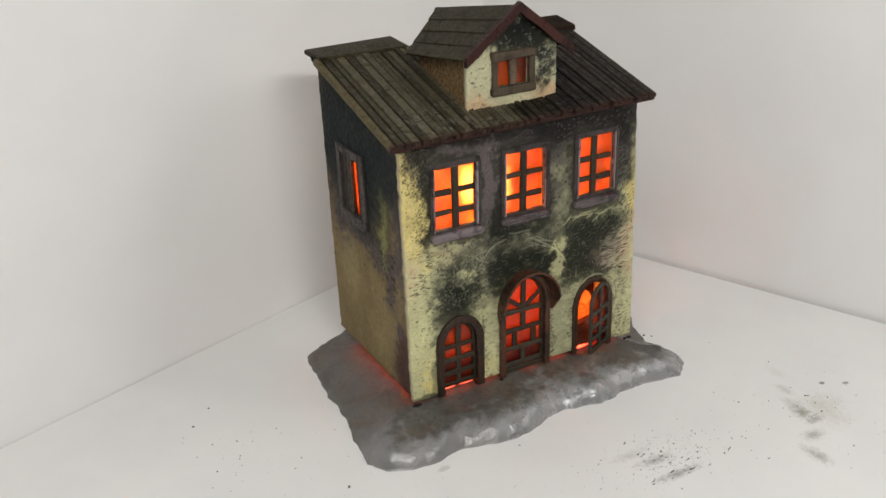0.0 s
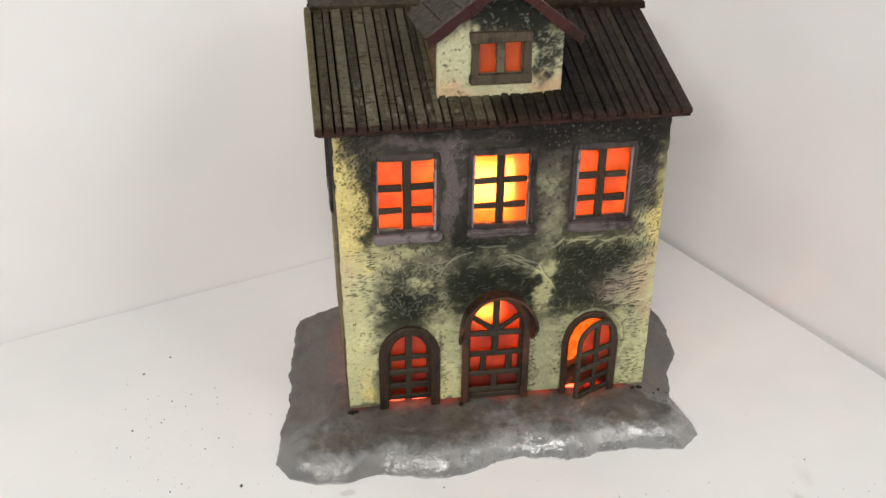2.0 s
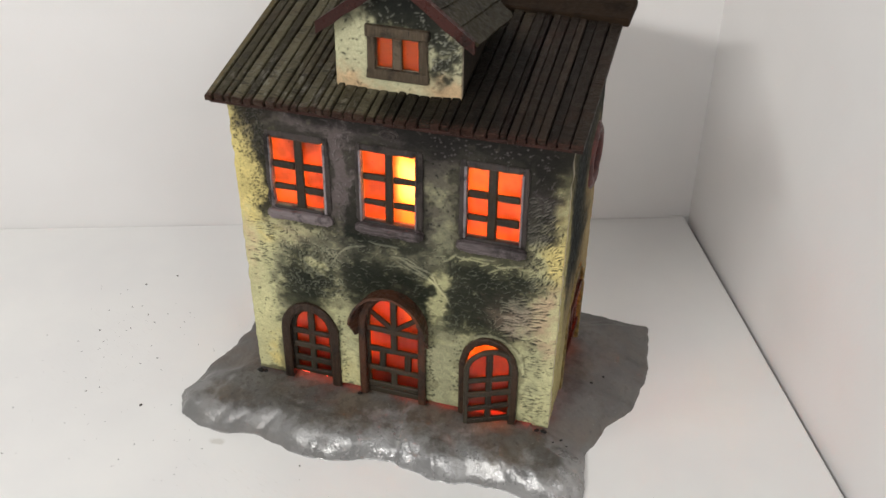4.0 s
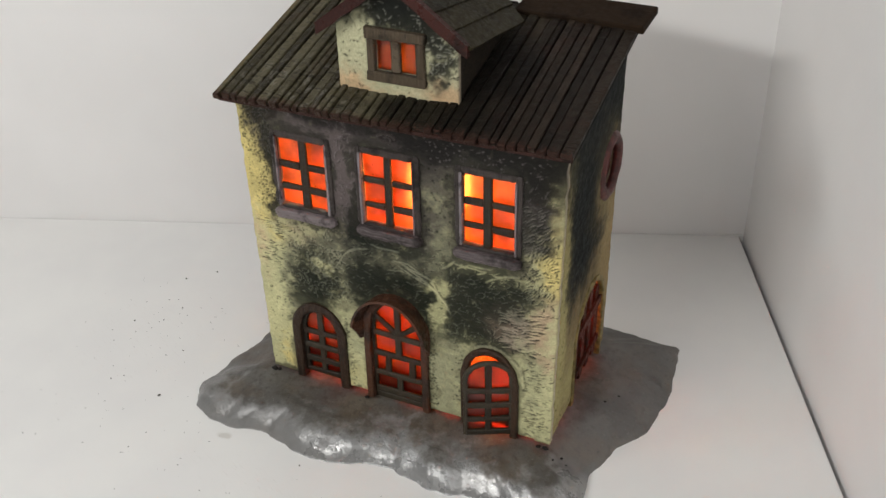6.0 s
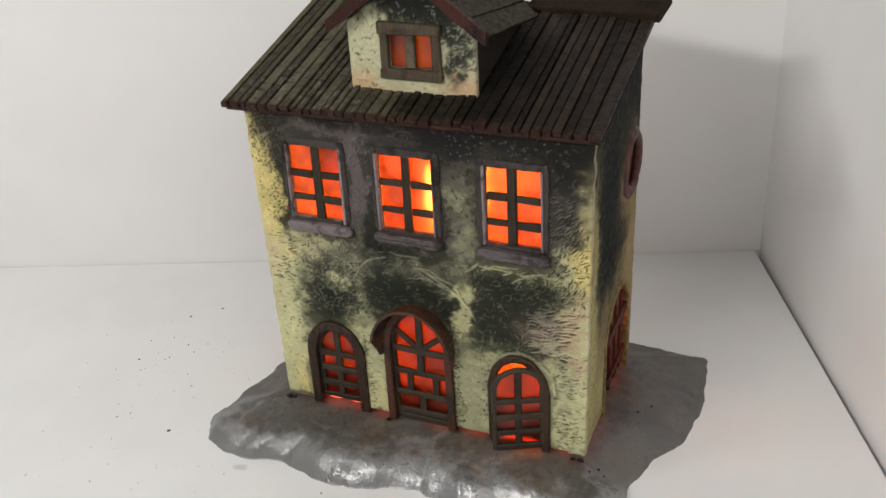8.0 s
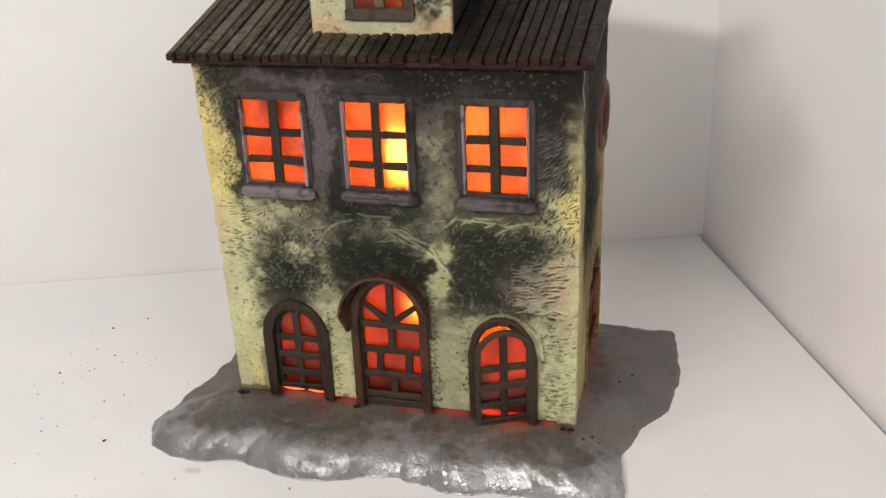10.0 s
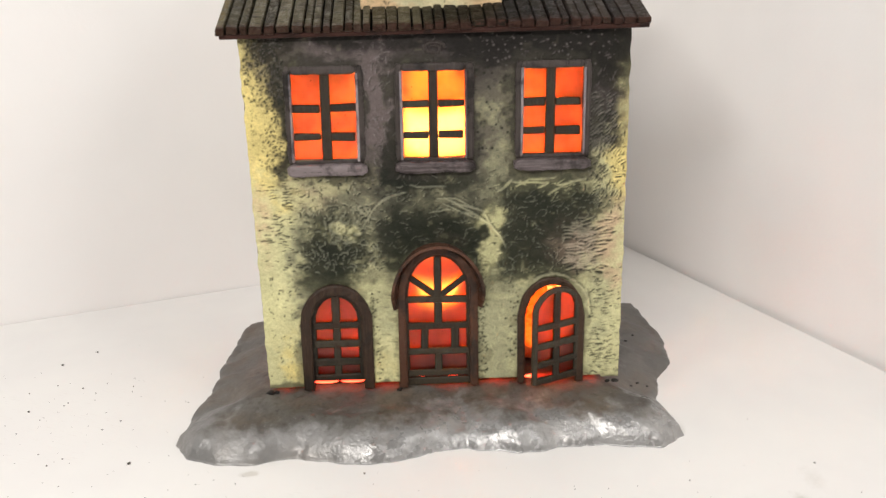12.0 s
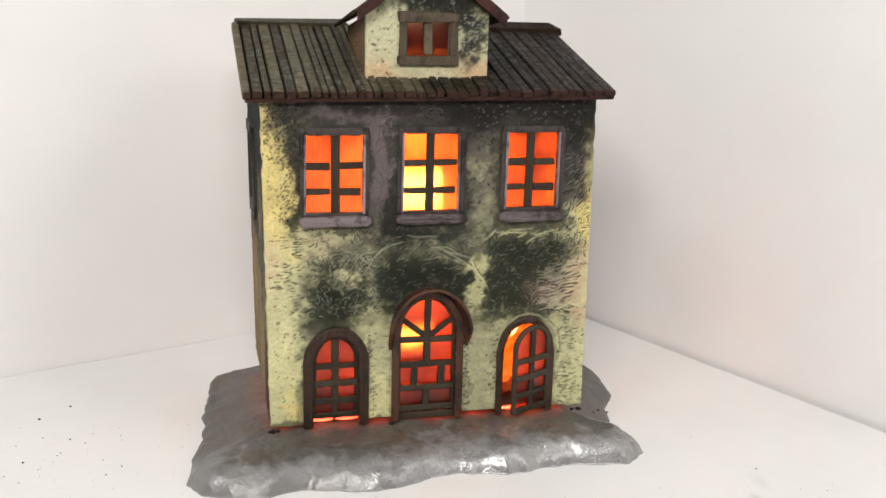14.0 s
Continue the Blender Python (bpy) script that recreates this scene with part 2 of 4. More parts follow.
def pane_material(name, dull):
    """Frosted orange film, specked, its colour dimmed in patches for an uneven glow: it scatters the light from within.
    """
    k = Mat(name)
    t = k.t
    # uneven glow of the panes, put into the film colour
    smoke = k.map(k.noise(0.045, 3, 0.6), 0.36, 0.62, 0.38, 1.0)
    specks = k.math("MULTIPLY", k.map(k.spots(0.32), 0.16, 0.10), k.map(k.noise(0.05, 2), 0.50, 0.58))
    dim = k.math("MULTIPLY", k.math("MULTIPLY", smoke, dull), k.map(specks, 0, 1, 1.0, 0.1))
    grey = k.n("ShaderNodeCombineColor")
    for sock in grey.inputs:
        k.put(dim, sock)
    trans = k.n("ShaderNodeBsdfTranslucent")
    k.put(k.mix(1.0, (1.0, 0.20, 0.06), grey.outputs[0], "MULTIPLY"), trans.inputs["Color"])
    clear = k.n("ShaderNodeBsdfRefraction")
    k.put(k.mix(1.0, (1.0, 0.70, 0.52), k.mix(0.5, (1.0, 1.0, 1.0), grey.outputs[0]), "MULTIPLY"), clear.inputs["Color"])
    clear.inputs["Roughness"].default_value = 0.34
    clear.inputs["IOR"].default_value = 1.25
    gloss = k.n("ShaderNodeBsdfGlossy")
    gloss.inputs["Roughness"].default_value = 0.25
    a = k.n("ShaderNodeMixShader")
    a.inputs[0].default_value = 0.78
    t.links.new(trans.outputs[0], a.inputs[1])
    t.links.new(clear.outputs[0], a.inputs[2])
    b = k.n("ShaderNodeMixShader")
    b.inputs[0].default_value = 0.05
    t.links.new(a.outputs[0], b.inputs[1])
    t.links.new(gloss.outputs[0], b.inputs[2])
    t.links.new(b.outputs[0], t.nodes["Material Output"].inputs["Surface"])
    return k.m


def bulb_material(name, strength, colour=(1.0, 0.13, 0.035)):
    k = Mat(name)
    k.b.inputs["Emission Color"].default_value = (*colour, 1)
    k.b.inputs["Emission Strength"].default_value = strength
    return k.done((0.9, 0.5, 0.2), 0.4)


def foil_material():
    k = Mat("crumpled_amber_foil")
    k.bump(k.noise(0.25, 4, 0.6), 0.8, 0.003)
    return k.done(k.mix(k.map(k.noise(0.1, 3), 0.4, 0.6), (0.80, 0.30, 0.08), (0.90, 0.42, 0.14)), 0.42, 0.5)


def flame_material():
    """A glowing bulb, hottest near its top."""
    k = Mat("flame_bulb")
    hot = k.math("MULTIPLY", k.map(k.z, 104.0, 118.0), k.map(k.z, 140.0, 128.0))
    low = k.math("MULTIPLY", k.map(k.z, 20.0, 26.0), k.map(k.z, 44.0, 32.0))
    k.put(k.mix(k.math("MAXIMUM", hot, low), (1.0, 0.18, 0.014), (1.0, 0.45, 0.10)), k.b.inputs["Emission Color"])
    warm = k.map(k.z, 46.0, 66.0, 0.0, 8.0)
    k.put(k.math("ADD", k.math("MULTIPLY", hot, 50.0), k.math("ADD", k.math("MULTIPLY", low, 34.0), k.math("ADD", warm, 1.0))), k.b.inputs["Emission Strength"])
    return k.done((0.9, 0.6, 0.3), 0.5)


M_FRONT = plaster_material("brushed_plaster", (0.38, 0.62), 0.10)
M_SIDE = plaster_material("dull_side_plaster", (0.6, 0.85), 0.08)
M_ROOF, M_BASE, M_TABLE, M_WALL = roof_material(), base_material(), table_material(), wall_material()
M_BAR = wood_material("olive_brown_bars", (0.018, 0.014, 0.009), (0.044, 0.035, 0.023), (0.026, 0.016, 0.010), "z", spec=0.25)
M_FRAME = wood_material("mauve_grey_frame", (0.024, 0.019, 0.017), (0.074, 0.061, 0.056), (0.009, 0.008, 0.007), "z", spec=0.15)
M_SILL = wood_material("lilac_sill", (0.045, 0.034, 0.033), (0.21, 0.175, 0.178), (0.018, 0.014, 0.013), "x", spec=0.25)
M_ARCH = wood_material("red_brown_arch", (0.040, 0.018, 0.010), (0.082, 0.034, 0.018), (0.020, 0.014, 0.010), "z", spec=0.3)
M_ARCH_DARK = wood_material("dark_brown_arch", (0.028, 0.016, 0.010), (0.064, 0.036, 0.021), (0.016, 0.011, 0.008), "z", spec=0.25)
M_BARGE = wood_material("red_barge_board", (0.017, 0.008, 0.007), (0.058, 0.019, 0.015), (0.008, 0.007, 0.006), "y", (0.25, 0.5), 0.15)
M_PLANK = wood_material("dormer_plank_paint", (0.016, 0.013, 0.0065), (0.046, 0.038, 0.020), (0.012, 0.009, 0.005), "y", (0.45, 0.65), 0.08)
M_RIDGE = wood_material("ridge_board_paint", (0.012, 0.008, 0.005), (0.028, 0.017, 0.010), (0.010, 0.006, 0.004), "x", (0.7, 0.85), 0.05)
M_YELLOW = plain("ochre_arch_clay", (0.24, 0.18, 0.05), 0.5, 0.4, 0.6)
M_RED = plain("red_clay_ring", (0.11, 0.027, 0.022), 0.4, 0.4, 0.6)
M_INSIDE = plain("bare_card_inside", (0.78, 0.66, 0.50), 0.8, 0.2)
M_DARK = plain("dark_board", (0.016, 0.014, 0.012), 0.6, 0.2)
M_GAP = plain("black_underlay", (0.004, 0.004, 0.004), 0.9, 0.05)
M_PANE, M_PANE_DULL, M_FLAME = pane_material("orange_film", 1.0), pane_material("dark_red_film", 0.36), flame_material()
M_ROOM = plain("dim_room_paint", (0.20, 0.19, 0.18), 0.7, 0.3, 0.08, 0.02)
M_WHITE = plain("white_plastic", (0.8, 0.79, 0.77), 0.4, 0.4, 0.04)
M_FOOT_GLOW = bulb_material("foot_glow", 6.0, (1.0, 0.055, 0.025))
M_EAVE = wood_material("dark_eave_paint", (0.020, 0.010, 0.008), (0.060, 0.026, 0.020), (0.012, 0.009, 0.008), "x", spec=0.1)
M_FOIL = foil_material()
M_CHEEK = plain("tan_streaked_plaster", (0.27, 0.17, 0.075), 0.6, 0.25, 0.75, 0.5)
M_SIDE_DOOR = wood_material("side_door_paint", (0.04, 0.010, 0.007), (0.085, 0.020, 0.012), (0.02, 0.010, 0.008), "z", spec=0.1)
M_EDGE = wood_material("white_brushed_edge", (0.08, 0.065, 0.065), (0.34, 0.30, 0.31), (0.03, 0.025, 0.025), "z", spec=0.2)
M_GRIT = plain("dark_grit", (0.07, 0.06, 0.05), 0.8)
M_CHEEK_DARK = plain("sooty_plaster", (0.035, 0.026, 0.017), 0.6, 0.25, 0.8, 0.5)
M_TAN = wood_material("tan_brown_frame", (0.05, 0.036, 0.022), (0.13, 0.10, 0.068), (0.02, 0.015, 0.01), "z", spec=0.2)


# ---------------------------------------------------------------- building helpers (millimetres)
MM = 0.001
rng = random.Random(7)


def link(name, mesh, material, parent=None, label="", smooth=False):
    if material is not None and not mesh.materials:
        mesh.materials.append(material)
    if smooth:
        mesh.shade_smooth()
    ob = new(name, mesh)
    ob.parent = parent
    if label:
        tagged(ob, label)
    return ob


def part(name, bm, material, parent=None, label="", smooth=False):
    """Links a bmesh in millimetres as one mesh object under a thing or a part."""
    bmesh.ops.recalc_face_normals(bm, faces=bm.faces[:])
    for v in bm.verts:
        v.co *= MM
    mesh = bpy.data.meshes.new(name)
    bm.to_mesh(mesh)
    bm.free()
    return link(name, mesh, material, parent, label, smooth)


def data_part(name, verts, faces, material, parent=None, label="", smooth=False):
    mesh = bpy.data.meshes.new(name)
    mesh.from_pydata([(x * MM, y * MM, z * MM) for x, y, z in verts], [], faces)
    mesh.validate()
    return link(name, mesh, material, parent, label, smooth)


def thing(name, label, category, group="", kind=""):
    return tagged(new(name), label, category, group, kind)


def block(bm, x0, x1, y0, y1, z0, z1, bevel=0.5, wobble=0.25, m=None):
    """A hand-cut stick or board: a box with bevelled, slightly uneven corners."""
    made = bmesh.ops.create_cube(bm, size=1.0)["verts"]
    for v in made:
        v.co = Vector((x0 if v.co.x < 0 else x1, y0 if v.co.y < 0 else y1, z0 if v.co.z < 0 else z1))
        v.co += Vector((rng.uniform(-wobble, wobble), rng.uniform(-wobble, wobble) * 0.5, rng.uniform(-wobble, wobble)))
        if m is not None:
            v.co = m @ v.co
    if bevel:
        edges = list({e for v in made for e in v.link_edges})
        bmesh.ops.bevel(bm, geom=edges, offset=bevel, segments=1, affect="EDGES", clamp_overlap=True)
    return bm


def clay_bar(bm, x0, x1, y0, y1, z0, z1, lump=0.5, m=None, seed=0.0):
    """A bar rolled and pressed by hand: rounded, lumpy, its longest side along x or z."""
    lo, hi = Vector((x0, y0, z0)), Vector((x1, y1, z1))
    long = 0 if x1 - x0 > z1 - z0 else 2
    mid, half = (lo + hi) / 2, (hi - lo) / 2
    n, k, rings = max(6, int((hi - lo)[long] / 1.3)), 14, []
    for i in range(n + 1):
        f = i / n * 2 - 1
        end = min(1.0, 0.55 + 3.0 * (1 - abs(f)))
        ring = []
        for j in range(k):
            a = 2 * math.pi * j / k
            c, s = math.cos(a), math.sin(a)
            p = Vector((0, 0, 0))
            p[long] = f * half[long]
            p[1] = half[1] * end * math.copysign(abs(c) ** 0.3, c)
            p[2 - long] = half[2 - long] * end * math.copysign(abs(s) ** 0.3, s)
            p += mid
            d = noise.noise_vector((p.x * 0.22 + seed, p.y * 0.3, p.z * 0.22)) * lump + noise.noise_vector((p.x * 0.7, p.y * 0.7, p.z * 0.7 + seed)) * lump * 0.45
            p += d
            ring.append(bm.verts.new(m @ p if m is not None else p))
        rings.append(ring)
    for p, q in zip(rings, rings[1:]):
        for j in range(k):
            bm.faces.new((p[j], p[(j + 1) % k], q[(j + 1) % k], q[j]))
    bm.faces.new(rings[0])
    bm.faces.new(rings[-1][::-1])
    return bm


def prism(bm, outline, y0, y1, m=None, bevel=0.0):
    """A closed outline in x and z, given depth from y0 to y1."""
    a = [bm.verts.new((x, y0, z)) for x, z in outline]
    b = [bm.verts.new((x, y1, z)) for x, z in outline]
    n = len(outline)
    made = [bm.faces.new(a), bm.faces.new(b[::-1])]
    made += [bm.faces.new((a[i], b[i], b[(i + 1) % n], a[(i + 1) % n])) for i in range(n)]
    if m is not None:
        for v in a + b:
            v.co = m @ v.co
    if bevel:
        bmesh.ops.bevel(bm, geom=list({e for f in made for e in f.edges}), offset=bevel, segments=1, affect="EDGES", clamp_overlap=True)
    return bm


def arch_line(cx, half, spring, top, z0, n=20):
    """The line of an arch: up the left side, round (half wide, top high) and down the right."""
    line = [(cx - half, z0)]
    line += [(cx - half * math.cos(math.pi * i / n), spring + (top - spring) * math.sin(math.pi * i / n)) for i in range(n + 1)]
    return line + [(cx + half, z0)]


def arch_band(bm, inner, outer, y0, y1, m=None, rough=0.3):
    """A frame between two arch lines of equal count, uneven as if cut by hand."""
    rings = []
    for (xi, zi), (xo, zo) in zip(inner, outer):
        w = [rng.uniform(-rough, rough) for _ in range(4)]
        rings.append([bm.verts.new(c) for c in ((xi + w[0], y1, zi), (xi + w[0], y0 + 0.5, zi), (xi + w[0] + (xo - xi) * 0.2, y0 + w[2], zi + (zo - zi) * 0.2),
                                                (xo + (xi - xo) * 0.2 + w[1], y0 + w[3], zo + (zi - zo) * 0.2), (xo + w[1], y0 + 0.5, zo), (xo + w[1], y1, zo))])
    for p, q in zip(rings, rings[1:]):
        for i in range(6):
            bm.faces.new((p[i], p[(i + 1) % 6], q[(i + 1) % 6], q[i]))
    bm.faces.new(rings[0])
    bm.faces.new(rings[-1][::-1])
    if m is not None:
        for ring in rings:
            for v in ring:
                v.co = m @ v.co
    return bm


class Brushwork:
    """Thick paint worked with a stiff brush on a sheet u wide and v high (millimetres): coats of colour with ragged
    edges, gouges darkened and ridges paled both as brushed paint and as painted relief shading.
    """

    STEP = 0.3

    def __init__(self, width, height, seed, base):
        self.r, self.np = random.Random(seed), np.random.default_rng(seed)
        self.size = (int(width / self.STEP) + 2, int(height / self.STEP) + 2)
        self.gouge_dark, self.pale, self.rise = (np.zeros(self.size) for _ in range(3))
        self.u, self.v = np.meshgrid(np.arange(self.size[0]) * self.STEP, np.arange(self.size[1]) * self.STEP, indexing="ij")
        self.wu = self.u + (self.cloud(16, 16) - 0.5) * 10 + (self.cloud(4, 4) - 0.5) * 6
        self.wv = self.v + (self.cloud(16, 16) - 0.5) * 10 + (self.cloud(4, 4) - 0.5) * 6
        self.grain, self.torn = self.cloud(2.2, 1.3, 3), self.cloud(5.0, 3.6, 3)
        self.colour = np.ones((*self.size, 3)) * base
        self.tint = np.ones((*self.size, 3)) * base

    def cloud(self, cell_u, cell_v, octaves=4):
        """Smooth random patches about cell millimetres across, from 0 to 1."""
        out, weight, total = np.zeros(self.size), 1.0, 0.0
        for _ in range(octaves):
            a, b = np.arange(self.size[0]) * self.STEP / cell_u, np.arange(self.size[1]) * self.STEP / cell_v
            grid = self.np.random((int(a[-1]) + 3, int(b[-1]) + 3))
            i, j = a.astype(int), b.astype(int)
            f, g = (a - i)[:, None], (b - j)[None, :]
            f, g = f * f * (3 - 2 * f), g * g * (3 - 2 * g)
            top = grid[np.ix_(i, j)] * (1 - f) + grid[np.ix_(i + 1, j)] * f
            low = grid[np.ix_(i, j + 1)] * (1 - f) + grid[np.ix_(i + 1, j + 1)] * f
            out += weight * (top * (1 - g) + low * g)
            total, weight, cell_u, cell_v = total + weight, weight * 0.55, cell_u / 2, cell_v / 2
        return np.clip((out / total - 0.5) * 1.5 + 0.5, 0, 1)

    def zone(self, rows, broken=0.6):
        """A mask of soft patches (u, v, half width, half height, strength) whose edges break up over the grain."""
        out = np.zeros(self.size)
        for u, v, ru, rv, s in rows:
            d = ((self.wu - u) / ru) ** 2 + ((self.wv - v) / rv) ** 2
            out = 1 - (1 - out) * (1 - s * np.exp(-0.55 * d ** 1.25))
        edge = np.clip((out + (self.torn - 0.5) * 0.8 - 0.2) / 0.5, 0, 1)
        return out * (1 - broken) + broken * edge * np.clip(out * 1.6, 0, 1)

    def coat(self, mask, colour, tint=None, amount=1.0):
        f = (mask * amount)[..., None]
        self.colour = self.colour * (1 - f) + np.array(colour) * f
        self.tint = self.tint * (1 - f) + np.array(tint or [c * 1.5 for c in colour]) * f

    def stamp(self, grid, u, v, value, radius):
        n = int(radius * 1.5 / self.STEP) + 1
        i, j = int(u / self.STEP), int(v / self.STEP)
        a0, a1, b0, b1 = max(i - n, 0), min(i + n + 1, self.size[0]), max(j - n, 0), min(j + n + 1, self.size[1])
        if a0 >= a1 or b0 >= b1:
            return
        a, b = np.ogrid[a0:a1, b0:b1]
        d = ((a * self.STEP - u) ** 2 + (b * self.STEP - v) ** 2) / (radius * radius)
        grid[a0:a1, b0:b1] = np.maximum(grid[a0:a1, b0:b1], value * np.exp(-1.6 * d))

    def stroke(self, u, v, angle, length, radius, bend, dark=1.0, light=0.0):
        """One gouge (dark) with a ridge (light) pushed up along its upper side."""
        radius, steps = radius * 1.55, max(3, int(length / 0.5))
        for s in range(steps + 1):
            k = 0.3 + 0.7 * abs(math.sin(math.pi * s / steps)) ** 0.5
            if dark:
                self.stamp(self.gouge_dark, u, v, dark * k, radius * (0.6 + 0.4 * k))
            if light:
                off = radius * (1.25 if dark else 0.0)
                self.stamp(self.pale, u - math.sin(angle) * off, v + math.cos(angle) * off, light * k, radius * 0.85)
            u, v = u + math.cos(angle) * length / steps, v + math.sin(angle) * length / steps
            angle += bend / steps + self.r.gauss(0, 0.05)

    def dashes(self, count, u0, u1, v0, v1, length, radius, angle=0.0, spread=0.25, bend=0.5, dark=0.8, light=0.0):
        """Strokes strewn over the patch from (u0, v0) to (u1, v1)."""
        for _ in range(int(count * 1.5)):
            self.stroke(self.r.uniform(u0, u1), self.r.uniform(v0, v1), angle + self.r.gauss(0, spread), length * self.r.uniform(0.4, 1.4), radius * self.r.uniform(0.6, 1.3),
                        self.r.gauss(0, bend), dark * self.r.uniform(0.4, 1.0), light * self.r.uniform(0.4, 1.0))

    def comb(self, count, u0, u1, v0, v1, angle, length, gap=1.5, radius=0.5, dark=0.8, light=0.6, spread=0.25):
        """Groups of parallel strokes, as stiff bristles leave them."""
        for _ in range(int(count * 1.3)):
            a, x, y = angle + self.r.gauss(0, spread), self.r.uniform(u0, u1), self.r.uniform(v0, v1)
            bend = self.r.gauss(0, 0.35)
            for i in range(self.r.randint(3, 6)):
                s = self.r.uniform(-1.2, 1.2)
                self.stroke(x - math.sin(a) * gap * i + math.cos(a) * s, y + math.cos(a) * gap * i + math.sin(a) * s, a + self.r.gauss(0, 0.07), length * self.r.uniform(0.5, 1.2),
                            radius * self.r.uniform(0.7, 1.3), bend, dark * self.r.uniform(0.5, 1.0), light * self.r.uniform(0.4, 1.0))

    def specks(self, count, u0, u1, v0, v1, radius, dark=0.9, light=0.0):
        for _ in range(count):
            self.stamp(self.gouge_dark if dark else self.pale, self.r.uniform(u0, u1), self.r.uniform(v0, v1), dark or light, radius * self.r.uniform(0.8, 1.7))

    def dry(self, gouge_dark=(0.022, 0.023, 0.017), gouge_amount=0.9, pale_amount=0.8):
        """The last coats: brushed paint and painted relief shading darken the gouges and pale the ridges."""
        self.colour = self.colour * (0.92 + 0.2 * self.grain * (0.5 + self.cloud(9, 9)))[..., None]
        for mask, colour, amount in ((self.gouge_dark, np.array(gouge_dark), gouge_amount), (self.pale, self.tint, pale_amount)):
            f = (np.clip((mask - 0.12) / 0.42, 0, 1) * amount)[..., None]
            self.colour = self.colour * (1 - f) + colour * f
        self.height = 0.2 + 0.5 * self.cloud(7, 4) + 0.8 * self.pale - 0.85 * self.gouge_dark + 0.3 * self.grain + self.rise

    def at(self, u, v):
        return min(int(u / self.STEP + 0.5), self.size[0] - 1), min(int(v / self.STEP + 0.5), self.size[1] - 1)


def slab_wall(name, width, height, keep, brush, thick, m, material, parent, label, step=0.6, bend=None):
    """A plastered card wall: a fine sheet with openings cut through and a rough outer face. m lays (u, depth, v) into the world."""
    nu, nv = round(width / step), round(height / step)
    cell = [[keep((i + 0.5) * step, (j + 0.5) * step) for j in range(nv)] for i in range(nu)]
    index, verts, faces, paint = {}, [], [], []

    def vert(i, j, inner):
        key = (i, j, inner)
        if key not in index:
            index[key] = len(verts)
            u, v = i * step, j * step
            at = brush.at(u, v)
            verts.append(tuple(m @ (Vector((u, thick if inner else -brush.height[at], v)) + (bend(u, v) if bend else Vector()))))
            paint.append((0.55, 0.47, 0.36, 1.0) if inner else (*brush.colour[at], 1.0))
        return index[key]

    for i in range(nu):
        for j in range(nv):
            if not cell[i][j]:
                continue
            o = [vert(i, j, 0), vert(i + 1, j, 0), vert(i + 1, j + 1, 0), vert(i, j + 1, 0)]
            b = [vert(i, j, 1), vert(i + 1, j, 1), vert(i + 1, j + 1, 1), vert(i, j + 1, 1)]
            faces += [o, b[::-1]]
            for di, dj, p, q in ((0, -1, 0, 1), (1, 0, 1, 2), (0, 1, 2, 3), (-1, 0, 3, 0)):
                a, c = i + di, j + dj
                if not (0 <= a < nu and 0 <= c < nv and cell[a][c]):
                    faces.append((o[q], o[p], b[p], b[q]))
    mesh = bpy.data.meshes.new(name)
    mesh.from_pydata([(x * MM, y * MM, z * MM) for x, y, z in verts], [], faces)
    layer = mesh.color_attributes.new("paint", "FLOAT_COLOR", "POINT")
    layer.data.foreach_set("color", np.array(paint, np.float32).ravel())
    return link(name, mesh, material, parent, label, True)


# ---------------------------------------------------------------- the setting
WALL_TURN = 20.3  # degrees by which the corner of the walls is turned from the house
CORNER = Vector((232.9, 298.3, 0))
BOX = Matrix.Translation(CORNER) @ Matrix.Rotation(radians(WALL_TURN), 4, "Z")
FLOOR, CEILING = -769.0, 1650.0


def setting(name, x0, x1, y0, y1, z0, z1, material, label, category, bevel=0.0, m=BOX):
    ob = part(name, block(bmesh.new(), x0, x1, y0, y1, z0, z1, bevel, 0.0, m), material)
    return tagged(ob, label, category, kind="structure")


bm = prism(bmesh.new(), [(-1300, -1300), (54.5, -1300), (-4.0, -0.5), (-1300, -0.5)], TABLE - 30, TABLE, BOX @ Matrix(((1, 0, 0, 0), (0, 0, 1, 0), (0, 1, 0, 0), (0, 0, 0, 1))), 0.8)
tagged(part("tabletop", bm, M_TABLE), "white painted table top with scuffs and specks of grit", "table", kind="structure")
setting("wall_north", -2400, 0, 0, 60, FLOOR, CEILING, M_WALL, "plain smooth white wall behind the table", "wall")
# the second wall meets the first at a slightly tighter angle
EAST = BOX @ Matrix.Rotation(radians(2.5), 4, "Z")
setting("wall_east", 0, 60, -2400, 70, FLOOR, CEILING, M_WALL, "plain smooth white wall beside the table", "wall", m=EAST)
setting("wall_south", -2460, 260, -2460, -2400, FLOOR, CEILING, M_ROOM, "plain grey wall behind the viewer", "wall")
setting("wall_west", -2460, -2400, -2460, 60, FLOOR, CEILING, M_ROOM, "plain grey wall across the room", "wall")
setting("floor", -2460, 260, -2460, 60, FLOOR - 40, FLOOR, plain("grey_floor", (0.35, 0.33, 0.31), 0.6), "plain grey floor of the room", "floor")
setting("ceiling", -2460, 260, -2460, 60, CEILING, CEILING + 40, M_ROOM, "plain grey ceiling", "ceiling")

setting("edging_strip", -17, -1, -1.6, -0.3, TABLE, TABLE + 1.4, M_WHITE, "small white strip at the foot of the wall", "trim", 0.2)

